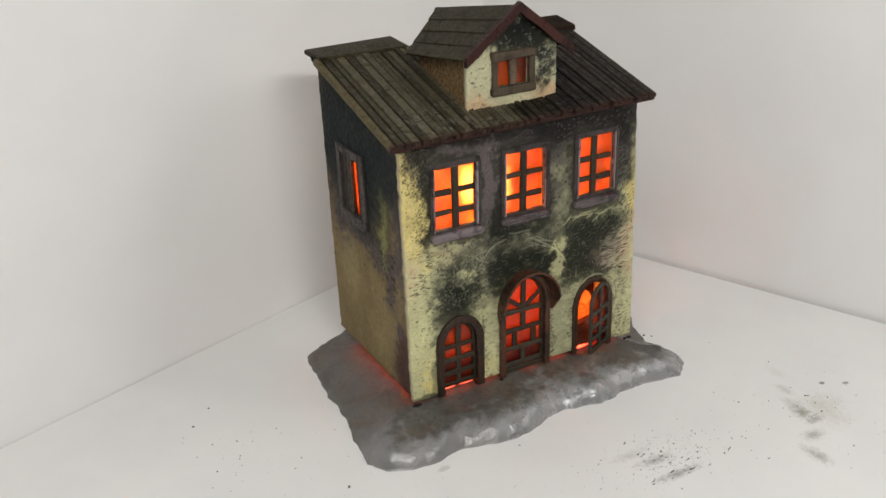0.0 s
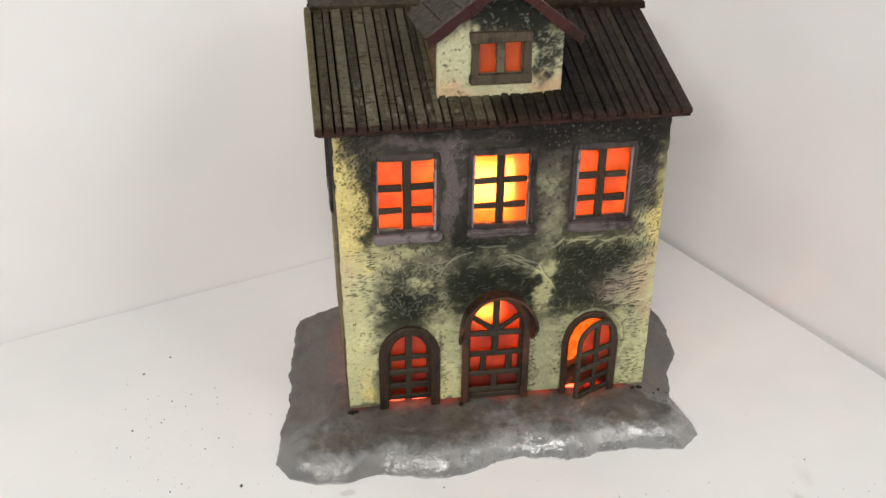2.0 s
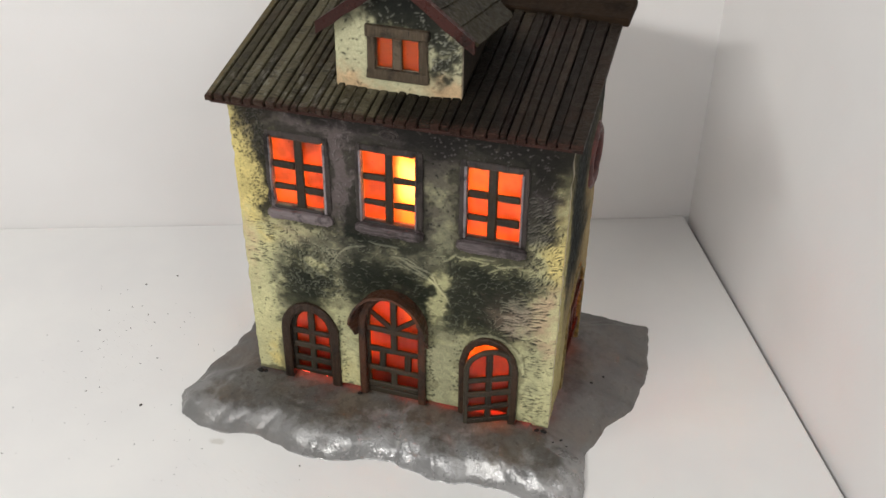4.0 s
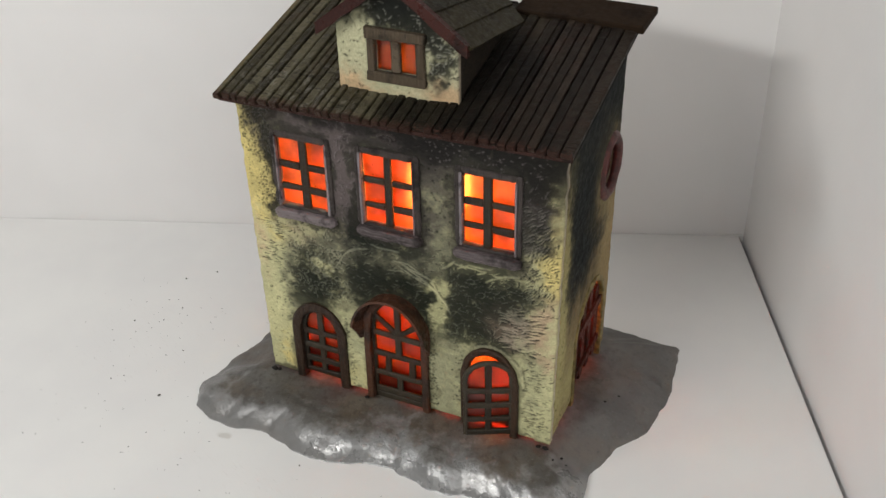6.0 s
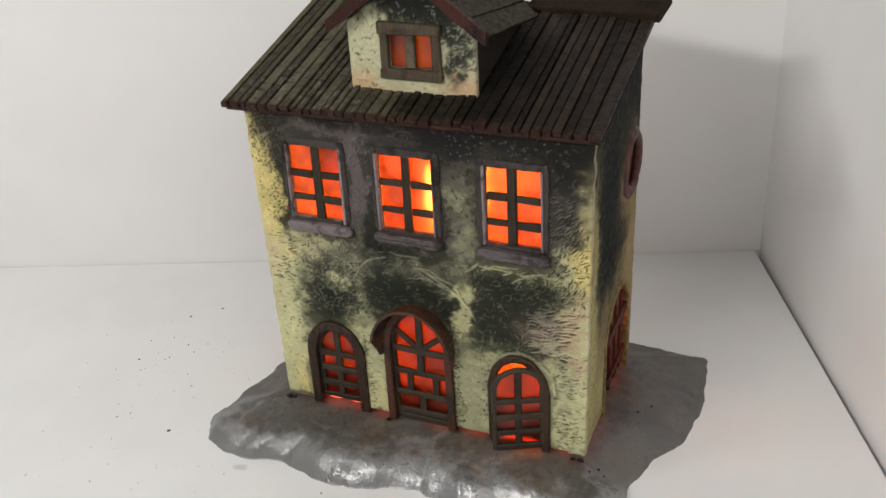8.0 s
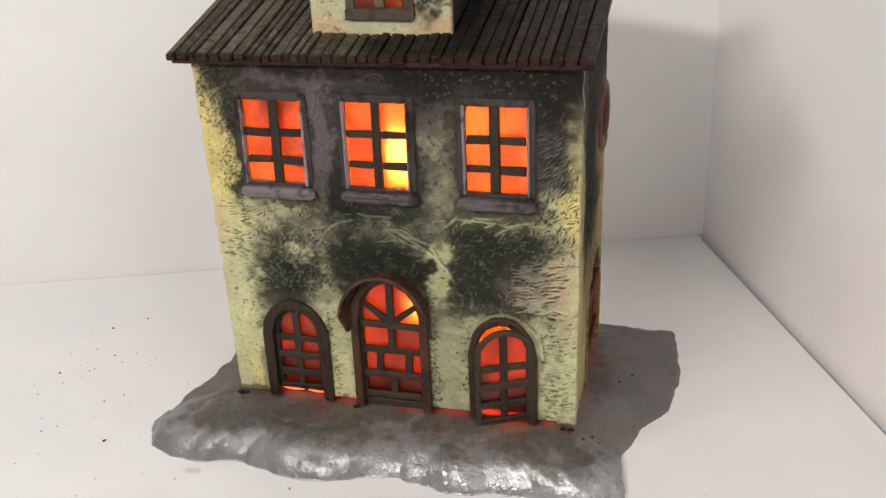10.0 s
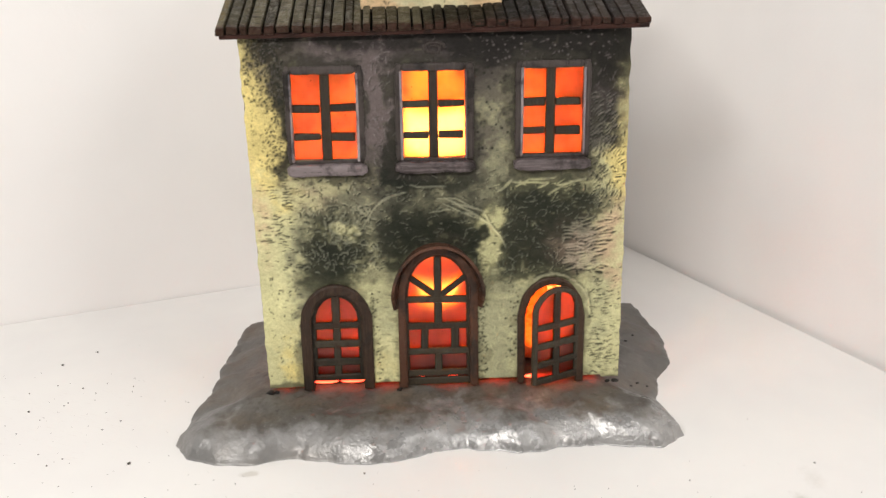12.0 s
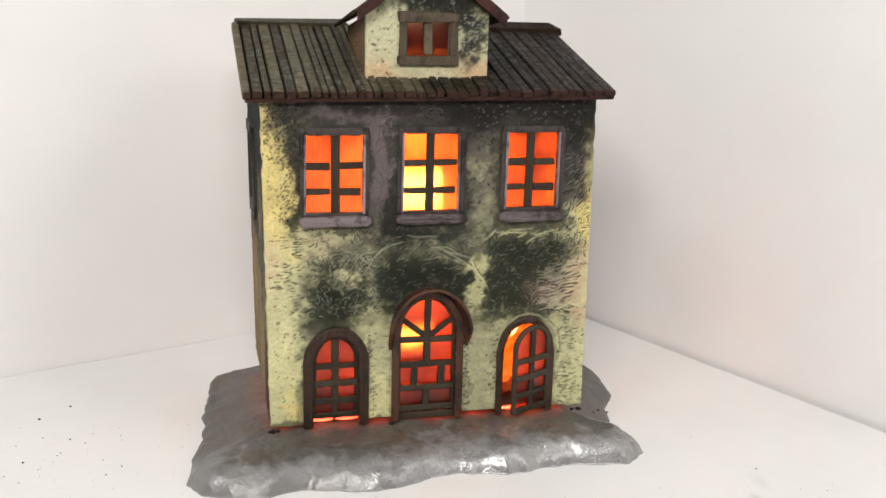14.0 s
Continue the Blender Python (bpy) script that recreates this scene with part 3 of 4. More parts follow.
# ---------------------------------------------------------------- modelled base slab
RIM = [(-45, -22), (-37, -36), (-22, -43), (-2, -43), (16, -39), (48, -47), (66, -45), (80, -40), (100, -35), (125, -43), (140, -39), (168, -38), (194, -41.5), (209, -31),
       (203, 4), (211, 32), (225, 55), (228, 85), (222, 137), (172, 142), (100, 147), (10, 145), (-28, 124), (-32, 95), (-36, 66), (-36, 36), (-41, 15), (-43, -6)]


def base_slab():
    """Clay pressed out by hand: a disc of rings drawn from the rim to the middle, high under the house, drooping to the table."""
    n, cx, cy = 360, 90.0, 50.0
    lengths = [math.dist(RIM[i], RIM[(i + 1) % len(RIM)]) for i in range(len(RIM))]
    total, line = sum(lengths), []
    for s in range(n):
        d, i = s * total / n, 0
        while d > lengths[i]:
            d -= lengths[i]
            i += 1
        f = d / lengths[i]
        f = f * f * (3 - 2 * f) * 0.5 + f * 0.5
        a, b = RIM[i], RIM[(i + 1) % len(RIM)]
        x, y = a[0] + (b[0] - a[0]) * f, a[1] + (b[1] - a[1]) * f
        out = noise.noise((x * 0.09, y * 0.09, 5.0)) * 2.2 + noise.noise((x * 0.3, y * 0.3, 9.0)) * 0.8
        away = Vector((x - cx, y - cy)).normalized()
        line.append((x + away.x * out, y + away.y * out))
    rings = [(0.0, 0.0), (0.004, 0.9), (0.018, 2.2)] + [(0.04 + 0.96 * (i / 34) ** 1.25, 0) for i in range(35)]
    verts, faces = [], []
    for r, (f, _) in enumerate(rings[:-1]):
        for x, y in line:
            px, py = x + (cx - x) * f, y + (cy - y) * f
            d = math.hypot(px - x, py - y)
            front = min(1.0, max(0.0, (5 - py) / 30))
            side = 1 - front
            # front: a long round slope; sides and back: thin sheet rising to the wall
            slope = front * float(np.interp(d, (0, 2, 5, 10, 18, 28, 40), (0, 0.26, 0.46, 0.66, 0.86, 0.96, 1.0))) + side * (0.16 + 0.84 * min(1.0, d / 44) ** 0.9) * min(1.0, d / 1.5)
            lump = noise.turbulence((px * 0.05, py * 0.05, 1.7), 3, False) * 3.4 * min(1.0, d / 6) * (1 - 0.75 * min(1.0, d / 40)) - 0.6 * min(1.0, d / 6)
            crease = noise.noise((px * 0.22, py * 0.22, 4.4)) * 0.5 * min(1.0, d / 4)
            top = -1.6 - 5.0 * max(0.0, min(1.0, py / 110))
            z = TABLE + (top - TABLE) * slope + lump + crease
            verts.append((px, py, min(z, top + 0.4) if d > 3 else max(z, TABLE)))
    k = len(rings) - 1
    for r in range(k - 1):
        for s in range(n):
            faces.append((r * n + s, r * n + (s + 1) % n, (r + 1) * n + (s + 1) % n, (r + 1) * n + s))
    verts.append((cx, cy, -4.0))
    faces += [((k - 1) * n + s, (k - 1) * n + (s + 1) % n, len(verts) - 1) for s in range(n)]
    # underside
    low = len(verts)
    verts.extend((x, y, TABLE) for x, y in line)
    verts.append((cx, cy, TABLE))
    faces += [(s, low + s, low + (s + 1) % n, (s + 1) % n) for s in range(n)]
    faces += [(low + (s + 1) % n, low + s, len(verts) - 1) for s in range(n)]
    ob = data_part("clay_stand", verts, faces, M_BASE, None, "", True)
    return tagged(ob, "lumpy silver-grey clay stand under the model house", "stand")


stand = base_slab()
# crumbs of dark clay pressed on at the foot of the corners and of the large door
for x, y, size in ((1.0, -2.0, 1.7), (4.0, -1.8, 1.2), (179, -1.8, 1.5), (175, -2.2, 1.1), (67, -3.6, 1.2), (197, 52, 0.7), (203, 60, 0.6), (190, -6, 0.7), (186, -9, 0.6), (194, -10, 0.5)):
    bm = bmesh.new()
    for v in bmesh.ops.create_icosphere(bm, subdivisions=2, radius=size)["verts"]:
        v.co = Vector((v.co.x * 1.3, v.co.y, v.co.z * 0.7)) * (1 + 0.5 * noise.noise(v.co * 0.8 + Vector((x, y, 0)))) + Vector((x, y, -1.6 - 5.0 * max(0.0, y / 110)))
    part("clay_crumb", bm, M_DARK, stand, "dark crumb of clay", True)

# ---------------------------------------------------------------- the model house
house = thing("model_house", "hand-made cream and soot-black model house lit orange from within", "model house")
LEAN_IN = -0.0145  # the walls lean a little to one side
SLOPE = 0.262  # rise of the main roof


def roof_z(y):
    return 185.0 + SLOPE * (y + 1.5)


# openings of the front: windows (x0, x1, z0, z1) and arches (middle, half width, spring, top)
WINDOWS = [(20.5, 50.5, 119.5, 160.5), (72.2, 101.8, 119.7, 161.2), (129.3, 158.0, 120.3, 161.4)]
DOORS = [(36.3, 18.0, 36.0, 56.4, 5.4), (87.4, 20.2, 50.0, 75.0, 4.2), (144.8, 16.9, 36.0, 57.0, 3.9)]


def front_bend(u, v):
    """One edge leans out, the other corner is pressed back towards the eave."""
    far = max(0.0, (u - 160) / 20.4)
    lump = 0.9 * noise.noise((u * 0.1, v * 0.14, 3.0)) * max(0.0, 1 - min(u, 180.4 - u) / 3)
    return Vector((0.0165 * v * u / 180.4 + lump, 6.5 * far * far * (v / 180) ** 1.3, 0))


def front_keep(u, v):
    x = u + 0.4 + LEAN_IN * v + front_bend(u, v).x
    if v > 181.5 or (v < 1.3 and 40 < x < 172):
        return False
    for x0, x1, z0, z1 in WINDOWS:
        if x0 - 0.4 < x < x1 + 0.4 and z0 - 0.4 < v < z1 + 0.4:
            return False
    for cx, half, spring, top, _ in DOORS:
        h = half - 2.0
        if abs(x - cx) < h and (v < spring or ((x - cx) / h) ** 2 + ((v - spring) / (top - spring - 2.0)) ** 2 < 1):
            return False
    return True


front = Brushwork(181, 183, 3, (0.65, 0.62, 0.34))
zone, coat = front.zone, front.coat
coat(front.cloud(14, 20), (0.46, 0.45, 0.255), None, 0.7)
coat(zone(((5, 150, 15, 34, 0.9), (9, 120, 12, 18, 0.7), (177, 112, 7, 16, 0.9), (178, 140, 5, 20, 0.5), (16, 10, 8, 20, 0.6), (54, 8, 10, 14, 0.4))), (0.74, 0.61, 0.235))
coat(zone(((29, 78, 16, 20, 0.8), (56, 92, 22, 18, 0.75), (116, 34, 13, 60, 0.75), (114, 125, 9, 40, 0.85), (22, 34, 5, 18, 0.8), (60, 40, 7, 26, 0.5), (170, 40, 10, 40, 0.5), (110, 100, 14, 10, 0.8))), (0.33, 0.325, 0.20))
coat(zone(((174, 80, 6, 14, 0.8), (30, 101, 10, 6, 0.4), (2, 92, 4, 20, 0.5), (176, 60, 4, 12, 0.5))), (0.58, 0.42, 0.27))
# mauve grey round the windows
mauve = zone(((36, 171, 26, 12, 0.95), (60, 145, 10, 38, 1.0), (36, 142, 21, 30, 0.9), (88, 170, 30, 11, 0.95), (88, 140, 23, 32, 0.95), (110, 163, 14, 14, 0.8), (143, 142, 22, 34, 0.95), (166, 152, 14, 22, 0.85), (120, 173, 70, 9, 0.9), (69, 120, 8, 16, 0.8), (104, 122, 6, 12, 0.7)), 0.4)
coat(mauve, (0.066, 0.056, 0.052), (0.17, 0.15, 0.15))
coat(zone(((61, 150, 7, 26, 0.9), (60, 172, 8, 7, 0.9), (37, 170, 14, 5, 0.55), (88, 171, 8, 5, 0.6), (161, 146, 5, 10, 0.5), (168, 146, 7, 10, 0.6))), (0.125, 0.102, 0.098), (0.24, 0.21, 0.21))
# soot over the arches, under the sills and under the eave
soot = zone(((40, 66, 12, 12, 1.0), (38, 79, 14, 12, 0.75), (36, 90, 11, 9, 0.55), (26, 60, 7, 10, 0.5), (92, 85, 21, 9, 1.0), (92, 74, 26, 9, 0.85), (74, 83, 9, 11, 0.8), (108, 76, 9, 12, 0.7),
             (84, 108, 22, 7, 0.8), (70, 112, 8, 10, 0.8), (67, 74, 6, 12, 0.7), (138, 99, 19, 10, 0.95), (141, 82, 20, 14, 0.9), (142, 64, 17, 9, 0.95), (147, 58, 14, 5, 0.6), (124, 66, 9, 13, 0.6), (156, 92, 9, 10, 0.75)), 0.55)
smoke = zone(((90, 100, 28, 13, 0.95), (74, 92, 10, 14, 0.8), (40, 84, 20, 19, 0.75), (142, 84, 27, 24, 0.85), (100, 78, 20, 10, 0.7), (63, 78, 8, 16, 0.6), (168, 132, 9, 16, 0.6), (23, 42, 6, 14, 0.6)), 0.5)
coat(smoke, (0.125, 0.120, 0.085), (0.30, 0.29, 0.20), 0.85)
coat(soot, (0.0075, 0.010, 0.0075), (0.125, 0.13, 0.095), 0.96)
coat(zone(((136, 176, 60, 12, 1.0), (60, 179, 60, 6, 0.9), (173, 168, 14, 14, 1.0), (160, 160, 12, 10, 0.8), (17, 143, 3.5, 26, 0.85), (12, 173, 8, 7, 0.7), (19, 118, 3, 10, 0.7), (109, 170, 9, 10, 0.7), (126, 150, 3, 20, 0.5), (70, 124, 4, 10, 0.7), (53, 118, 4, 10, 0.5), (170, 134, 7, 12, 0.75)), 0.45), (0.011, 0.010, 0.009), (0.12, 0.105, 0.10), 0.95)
coat(zone(((159, 70, 12, 11, 0.8),), 0.4), (0.15, 0.115, 0.085), (0.44, 0.36, 0.27))
coat(zone(((116, 78, 4, 15, 0.85), (113, 88, 7, 5, 0.7), (43, 84, 6, 5, 0.6), (29, 84, 4, 4, 0.4)), 0.8), (0.42, 0.405, 0.22), (0.60, 0.57, 0.33))
# darker bands along the frames and along the foot of the wall
for cu, cv, hu, hv in ((35.8, 138, 19.0, 27.0), (87.3, 138, 19.5, 27.5), (143.6, 138, 19.5, 27.5), (36.3, 16, 18.0, 36.0), (87.4, 26, 20.4, 46.0), (144.8, 16, 17.2, 36.0)):
    du, dv = np.abs(front.wu - cu) - hu, np.abs(front.wv - cv) - hv
    if cv < 30:
        du = np.where(front.v > 36, np.hypot(front.wu - cu, (front.wv - 36) * hu / (cv + hv + 4 - 36)) - hu, du)
        dv = du
    coat(np.clip(1 - (np.maximum(du, dv) + (front.torn - 0.5) * 4.5) / 2.6, 0, 1), (0.03, 0.028, 0.022), (0.10, 0.09, 0.08), 0.75 if cv > 30 else 0.45)
coat(np.clip(1 - (front.v + (front.torn - 0.5) * 6) / 2.5, 0, 1), (0.03, 0.028, 0.022), None, 0.7)
# comb marks down the edge, curls above, sparse dashes lower down
front.dashes(210, 1, 19, 148, 180, 2.2, 0.42, 1.3, 0.7, 1.6, 0.9, 0.5)
front.dashes(150, 8, 19, 112, 150, 1.6, 0.36, 0.5, 0.8, 1.2, 0.85)
front.dashes(60, 1, 12, 118, 150, 1.8, 0.34, 0.0, 0.7, 0.8, 0.6)
front.dashes(56, 1, 24, 62, 112, 3.4, 0.34, 0.0, 0.1, 0.2, 0.85, 0.3)
front.comb(9, 1, 16, 76, 106, 0.0, 4.2, 1.5, 0.32, 0.85, 0.3, 0.06)
front.dashes(46, 1, 18, 4, 62, 2.2, 0.36, 0.8, 0.7, 1.2, 0.7)
front.dashes(60, 20, 62, 92, 110, 2.8, 0.40, 0.9, 0.9, 1.2, 0.7, 0.7)
front.dashes(140, 22, 60, 62, 96, 3.0, 0.46, 1.0, 0.9, 1.4, 0.7, 0.9)
front.dashes(24, 34, 50, 78, 90, 3.4, 0.7, 0.3, 0.9, 1.0, 0.0, 1.0)
front.dashes(90, 62, 118, 66, 112, 4.0, 0.34, 0.25, 0.5, 0.7, 0.6, 0.7)
front.dashes(60, 62, 118, 66, 112, 2.2, 0.42, 0.5, 1.2, 1.0, 0.7, 0.5)
front.dashes(110, 120, 166, 58, 104, 3.8, 0.34, 0.6, 0.7, 0.7, 0.65, 0.75)
front.dashes(90, 120, 166, 58, 104, 2.0, 0.42, 0.9, 1.2, 1.0, 0.8, 0.5)
front.comb(26, 150, 170, 58, 80, 0.0, 6.5, 1.8, 0.55, 0.95, 0.9, 0.1)
front.comb(26, 163, 177, 92, 142, 0.7, 4.6, 1.4, 0.42, 0.9, 0.8)
front.dashes(100, 160, 179, 84, 128, 2.8, 0.42, 0.6, 0.7, 1.2, 0.75, 0.6)
front.dashes(90, 163, 179, 3, 62, 3.0, 0.36, 0.1, 0.25, 0.5, 0.75, 0.4)
front.comb(10, 163, 174, 4, 56, 0.0, 4.0, 1.4, 0.3, 0.7, 0.3, 0.1)
front.dashes(60, 106, 127, 3, 66, 4.5, 0.5, 1.5, 0.35, 1.2, 0.25, 0.5)
front.dashes(70, 106, 112, 3, 62, 1.6, 0.4, 0.6, 0.8, 1.2, 0.85)
front.dashes(30, 121, 128, 14, 56, 1.8, 0.4, 0.6, 0.8, 1.2, 0.8)
front.dashes(46, 53, 58, 3, 52, 1.6, 0.36, 0.2, 0.4, 0.8, 0.8)
front.dashes(22, 54, 67, 3, 52, 6.0, 0.26, 0.0, 0.08, 0.1, 0.55)
front.dashes(70, 107, 123, 100, 160, 2.2, 0.34, 1.4, 0.5, 1.0, 0.5, 0.3)
front.specks(26, 107, 123, 120, 162, 0.55)
front.dashes(46, 55, 68, 112, 178, 4.0, 0.32, 1.4, 0.5, 1.2, 0.5, 0.6)
front.dashes(60, 20, 176, 164, 178, 3.2, 0.34, 0.0, 0.6, 1.2, 0.4, 0.5)
front.specks(60, 112, 174, 162, 179, 0.4, 0.0, 0.9)
front.dashes(24, 160, 176, 140, 160, 4.0, 0.36, 1.3, 0.4, 0.8, 0.3, 0.5)
# long ridges: two bows over the large door, one round the open door, bright scratches under the sill
for a0, a1, r, c in ((55, 125, 48, 50), (35, 80, 42, 52), (62, 118, 54, 52), (20, 50, 36, 60)):
    for _ in range(3):
        a = math.radians(front.r.uniform(a0, a1))
        front.stroke(89 + r * math.cos(a), c + r * math.sin(a), a + 1.57, front.r.uniform(12, 24), front.r.uniform(0.35, 0.55), 0.4, 0.5, 1.0)
for _ in range(16):
    a = math.radians(front.r.uniform(-5, 115))
    front.stroke(145.2 + 20 * math.cos(a), 37 + 22 * math.sin(a), a + 1.57, front.r.uniform(4, 9), 0.6, 0.35, 0.4, 0.95)
coat(zone(((136, 105, 17, 3.4, 0.95), (145, 56, 16, 3, 0.4)), 0.2), (0.10, 0.10, 0.06), (0.62, 0.60, 0.32), 0.6)
for u, v, a, n in ((117, 101.5, 0.6, 10), (119, 102, 0.75, 8), (124, 106.5, 0.0, 18), (126, 104, 0.5, 7), (132, 107.6, -0.1, 14), (142, 99.4, 0.7, 10), (146, 104, 0.15, 8), (152, 106, 0.0, 9), (128, 107, -0.8, 4), (137, 103, 0.4, 6)):
    front.stroke(u, v, a, n, 0.5, 0.2, 0.0, 1.0)
# raised daubs: rim round the arches
for cu, half, spring, top in ((36.2, 19.0, 36.0, 21.0), (145.2, 18.8, 36.0, 21.0)):
    d = np.hypot((front.u - cu) / half, np.maximum(front.v - spring, 0) / top)
    front.rise += 0.7 * np.exp(-((d - 1.0) / 0.09) ** 2) * front.cloud(6, 6)
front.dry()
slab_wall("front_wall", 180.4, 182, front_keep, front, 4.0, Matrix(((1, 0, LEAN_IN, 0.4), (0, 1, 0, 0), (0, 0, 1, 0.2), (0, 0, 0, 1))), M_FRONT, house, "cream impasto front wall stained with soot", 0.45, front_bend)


def left_keep(u, v):
    y = 119 - u
    if v > roof_z(y) - 3.5 or v < 3.6:
        return False
    return not (56.5 < y < 91 and 109 < v < 153)


def right_keep(u, v):
    if v > roof_z(u) - 3.5 or v < 3.0:
        return False
    if abs(u - 66) < 27 and (v < 40 or ((u - 66) / 27) ** 2 + ((v - 40) / 27) ** 2 < 1):
        return False
    return (u - 85) ** 2 + (v - 134) ** 2 > 14 ** 2


# u runs from the back to the front on this side
left = Brushwork(120, 218, 8, (0.27, 0.205, 0.10))
zone, coat = left.zone, left.coat
coat(left.cloud(12, 30), (0.19, 0.135, 0.066), None, 0.8)
coat(zone(((30, 70, 14, 26, 0.7), (96, 40, 8, 40, 0.4), (70, 30, 14, 18, 0.5)), 0.3), (0.33, 0.275, 0.135))
coat(zone(((108, 14, 12, 22, 1.0), (111, 36, 8, 12, 0.9)), 0.4), (0.085, 0.046, 0.040))
coat(zone(((104, 44, 5, 7, 0.6), (106, 48, 4, 4, 0.8), (96, 80, 7, 22, 0.85), (84, 92, 16, 8, 0.7), (70, 98, 40, 7, 0.75), (112, 120, 8, 40, 0.9), (22, 118, 16, 34, 0.9), (40, 100, 30, 6, 0.5)), 0.6), (0.105, 0.085, 0.080))
coat(zone(((60, 186, 80, 30, 1.0), (44, 150, 50, 26, 1.0), (90, 158, 30, 20, 1.0), (16, 160, 20, 40, 0.9), (62, 122, 26, 24, 0.9)), 0.3), (0.018, 0.023, 0.024), (0.06, 0.065, 0.065))
coat(zone(((89, 112, 4, 20, 0.95),), 0.3), (0.22, 0.225, 0.085))
left.dashes(70, 0, 118, 60, 110, 4.0, 0.5, 1.4, 0.5, 0.8, 0.7, 0.3)
left.dashes(90, 0, 118, 110, 212, 4.5, 0.5, 1.4, 0.6, 0.8, 0.4, 0.4)
left.dashes(60, 0, 118, 4, 60, 6.0, 0.4, 1.5, 0.3, 0.4, 0.25, 0.4)
left.dashes(40, 80, 104, 70, 100, 3.0, 0.55, 0.9, 0.9, 1.2, 0.9)
left.dry()
# u runs from the front to the back on this one
right = Brushwork(120, 218, 5, (0.30, 0.24, 0.125))
zone, coat = right.zone, right.coat
coat(right.cloud(12, 26), (0.19, 0.14, 0.075), None, 0.8)
coat(zone(((4, 70, 9, 90, 0.95), (24, 20, 12, 20, 0.7)), 0.3), (0.42, 0.37, 0.17))
coat(zone(((90, 70, 14, 40, 0.9),), 0.3), (0.33, 0.25, 0.13))
coat(zone(((44, 190, 80, 34, 1.0), (36, 140, 24, 44, 1.0), (38, 100, 20, 24, 0.95), (64, 100, 16, 10, 0.6), (92, 186, 30, 30, 0.9), (20, 120, 8, 40, 0.8)), 0.4), (0.014, 0.017, 0.017), (0.05, 0.055, 0.05))
right.dashes(90, 0, 98, 4, 212, 4.5, 0.5, 1.4, 0.6, 0.8, 0.6, 0.4)
right.dashes(60, 0, 14, 4, 175, 2.0, 0.4, 0.8, 0.8, 1.0, 0.8)
right.dry()


LEFT = Matrix(((0, 1, LEAN_IN, 0.5), (-1, 0, 0, 119), (0, 0, 1, 0), (0, 0, 0, 1)))
LEAN_OUT, TURN_IN = 0.005, -0.014  # the other side wall leans out and closes towards the back
RIGHT = Matrix(((TURN_IN, -1, LEAN_OUT, 180.2), (1, 0, 0, 4.2), (0, 0, 1, 0), (0, 0, 0, 1)))
slab_wall("side_wall", 114.8, 216, left_keep, left, 4.0, LEFT, M_SIDE, house, "ochre side wall with dark soot below the roof")
slab_wall("side_wall", 97, 214, lambda u, v: right_keep(u + 4.2, v), right, 4.0, RIGHT, M_SIDE, house, "soot-darkened side wall with a round window", 0.6,
          lambda u, v: Vector((6.5 * max(0.0, 1 - u / 25) * min(1.1, v / 180) ** 1.3, 0, 0)))
bm = bmesh.new()
prism(bm, [(3.2, 0.5), (175, 0.5), (175, 205), (3.2, 208)], 0, 3.5, Matrix.Translation((0, 115, 0)) @ Matrix.Rotation(radians(-5.0), 4, "Z"))
part("back_wall", bm, M_INSIDE, house, "plain card back wall")


# ---- front windows
def window(x0, x1, z0, z1, bars, mull, frame_w, depth, label):
    bm = bmesh.new()
    l, r, t, b = frame_w
    clay_bar(bm, x0 - l, x0, -depth, 1.5, z0 - b, z1 + t, 0.45, None, x0)
    clay_bar(bm, x1, x1 + r, -depth, 1.5, z0 - b, z1 + t, 0.45, None, x1)
    clay_bar(bm, x0 - 1, x1 + 1, -depth + 0.4, 1.5, z1, z1 + t, 0.4, None, x0 + 7)
    clay_bar(bm, x0 - 1, x1 + 1, -depth + 0.4, 1.5, z0 - b - 0.4, z0, 0.3, None, x0 + 9)
    w = part("window", bm, M_FRAME, house, label, True)
    bm = clay_bar(bmesh.new(), x0 - l - 0.5, x1 + r + 0.5, -depth - 2.8, 1.0, z0 - b - 5.4, z0 - b + 0.2, 0.55, None, x0 + 3)
    part("sill", bm, M_SILL, w, "lilac dry-brushed sill", True)
    for a, e in ((x0 - 1.0, x0 + 0.1), (x1 - 0.1, x1 + 1.0)):
        part("edge_strip", block(bmesh.new(), a, e, -depth - 0.5, 0.5, z0 - 0.5, z1 + 0.4, 0.25, 0.3), M_EDGE, w, "white-brushed edge")
    bm = block(bmesh.new(), mull - 2.2, mull + 2.2, -0.2, 2.0, z0 - 0.3, z1 + 0.3, 0.4, 0.35)
    part("mullion", bm, M_BAR, w)
    for z, a, c in bars:
        for s, e in ((a, mull - 2.4), (mull + 2.4, c)):
            part("glazing_bar", block(bmesh.new(), s, e, 0.1, 2.0, z - 1.8 + rng.uniform(-0.4, 0.4), z + 1.9, 0.4, 0.4), M_BAR, w)
    part("pane", block(bmesh.new(), x0 - 1.5, x1 + 1.5, 3.0, 3.4, z0 - 1.5, z1 + 1.5, 0, 0), M_PANE, w, "frosted orange film")
    return w


window(*WINDOWS[0], [(144.3, 20, 51), (130.6, 21, 49.5)], 36.0, (3.2, 3.8, 4.0, 1.6), 1.6, "mauve-grey window with a lilac sill")
window(*WINDOWS[1], [(145.4, 72, 101.5), (130.4, 72.5, 101)], 86.9, (3.4, 4.2, 3.8, 1.4), 2.0, "mauve-grey window with white-brushed edges")
window(*WINDOWS[2], [(145.2, 129.5, 157), (131.2, 129.5, 157)], 142.6, (3.8, 3.6, 3.6, 2.0), 2.0, "soot-darkened window with a grey sill")


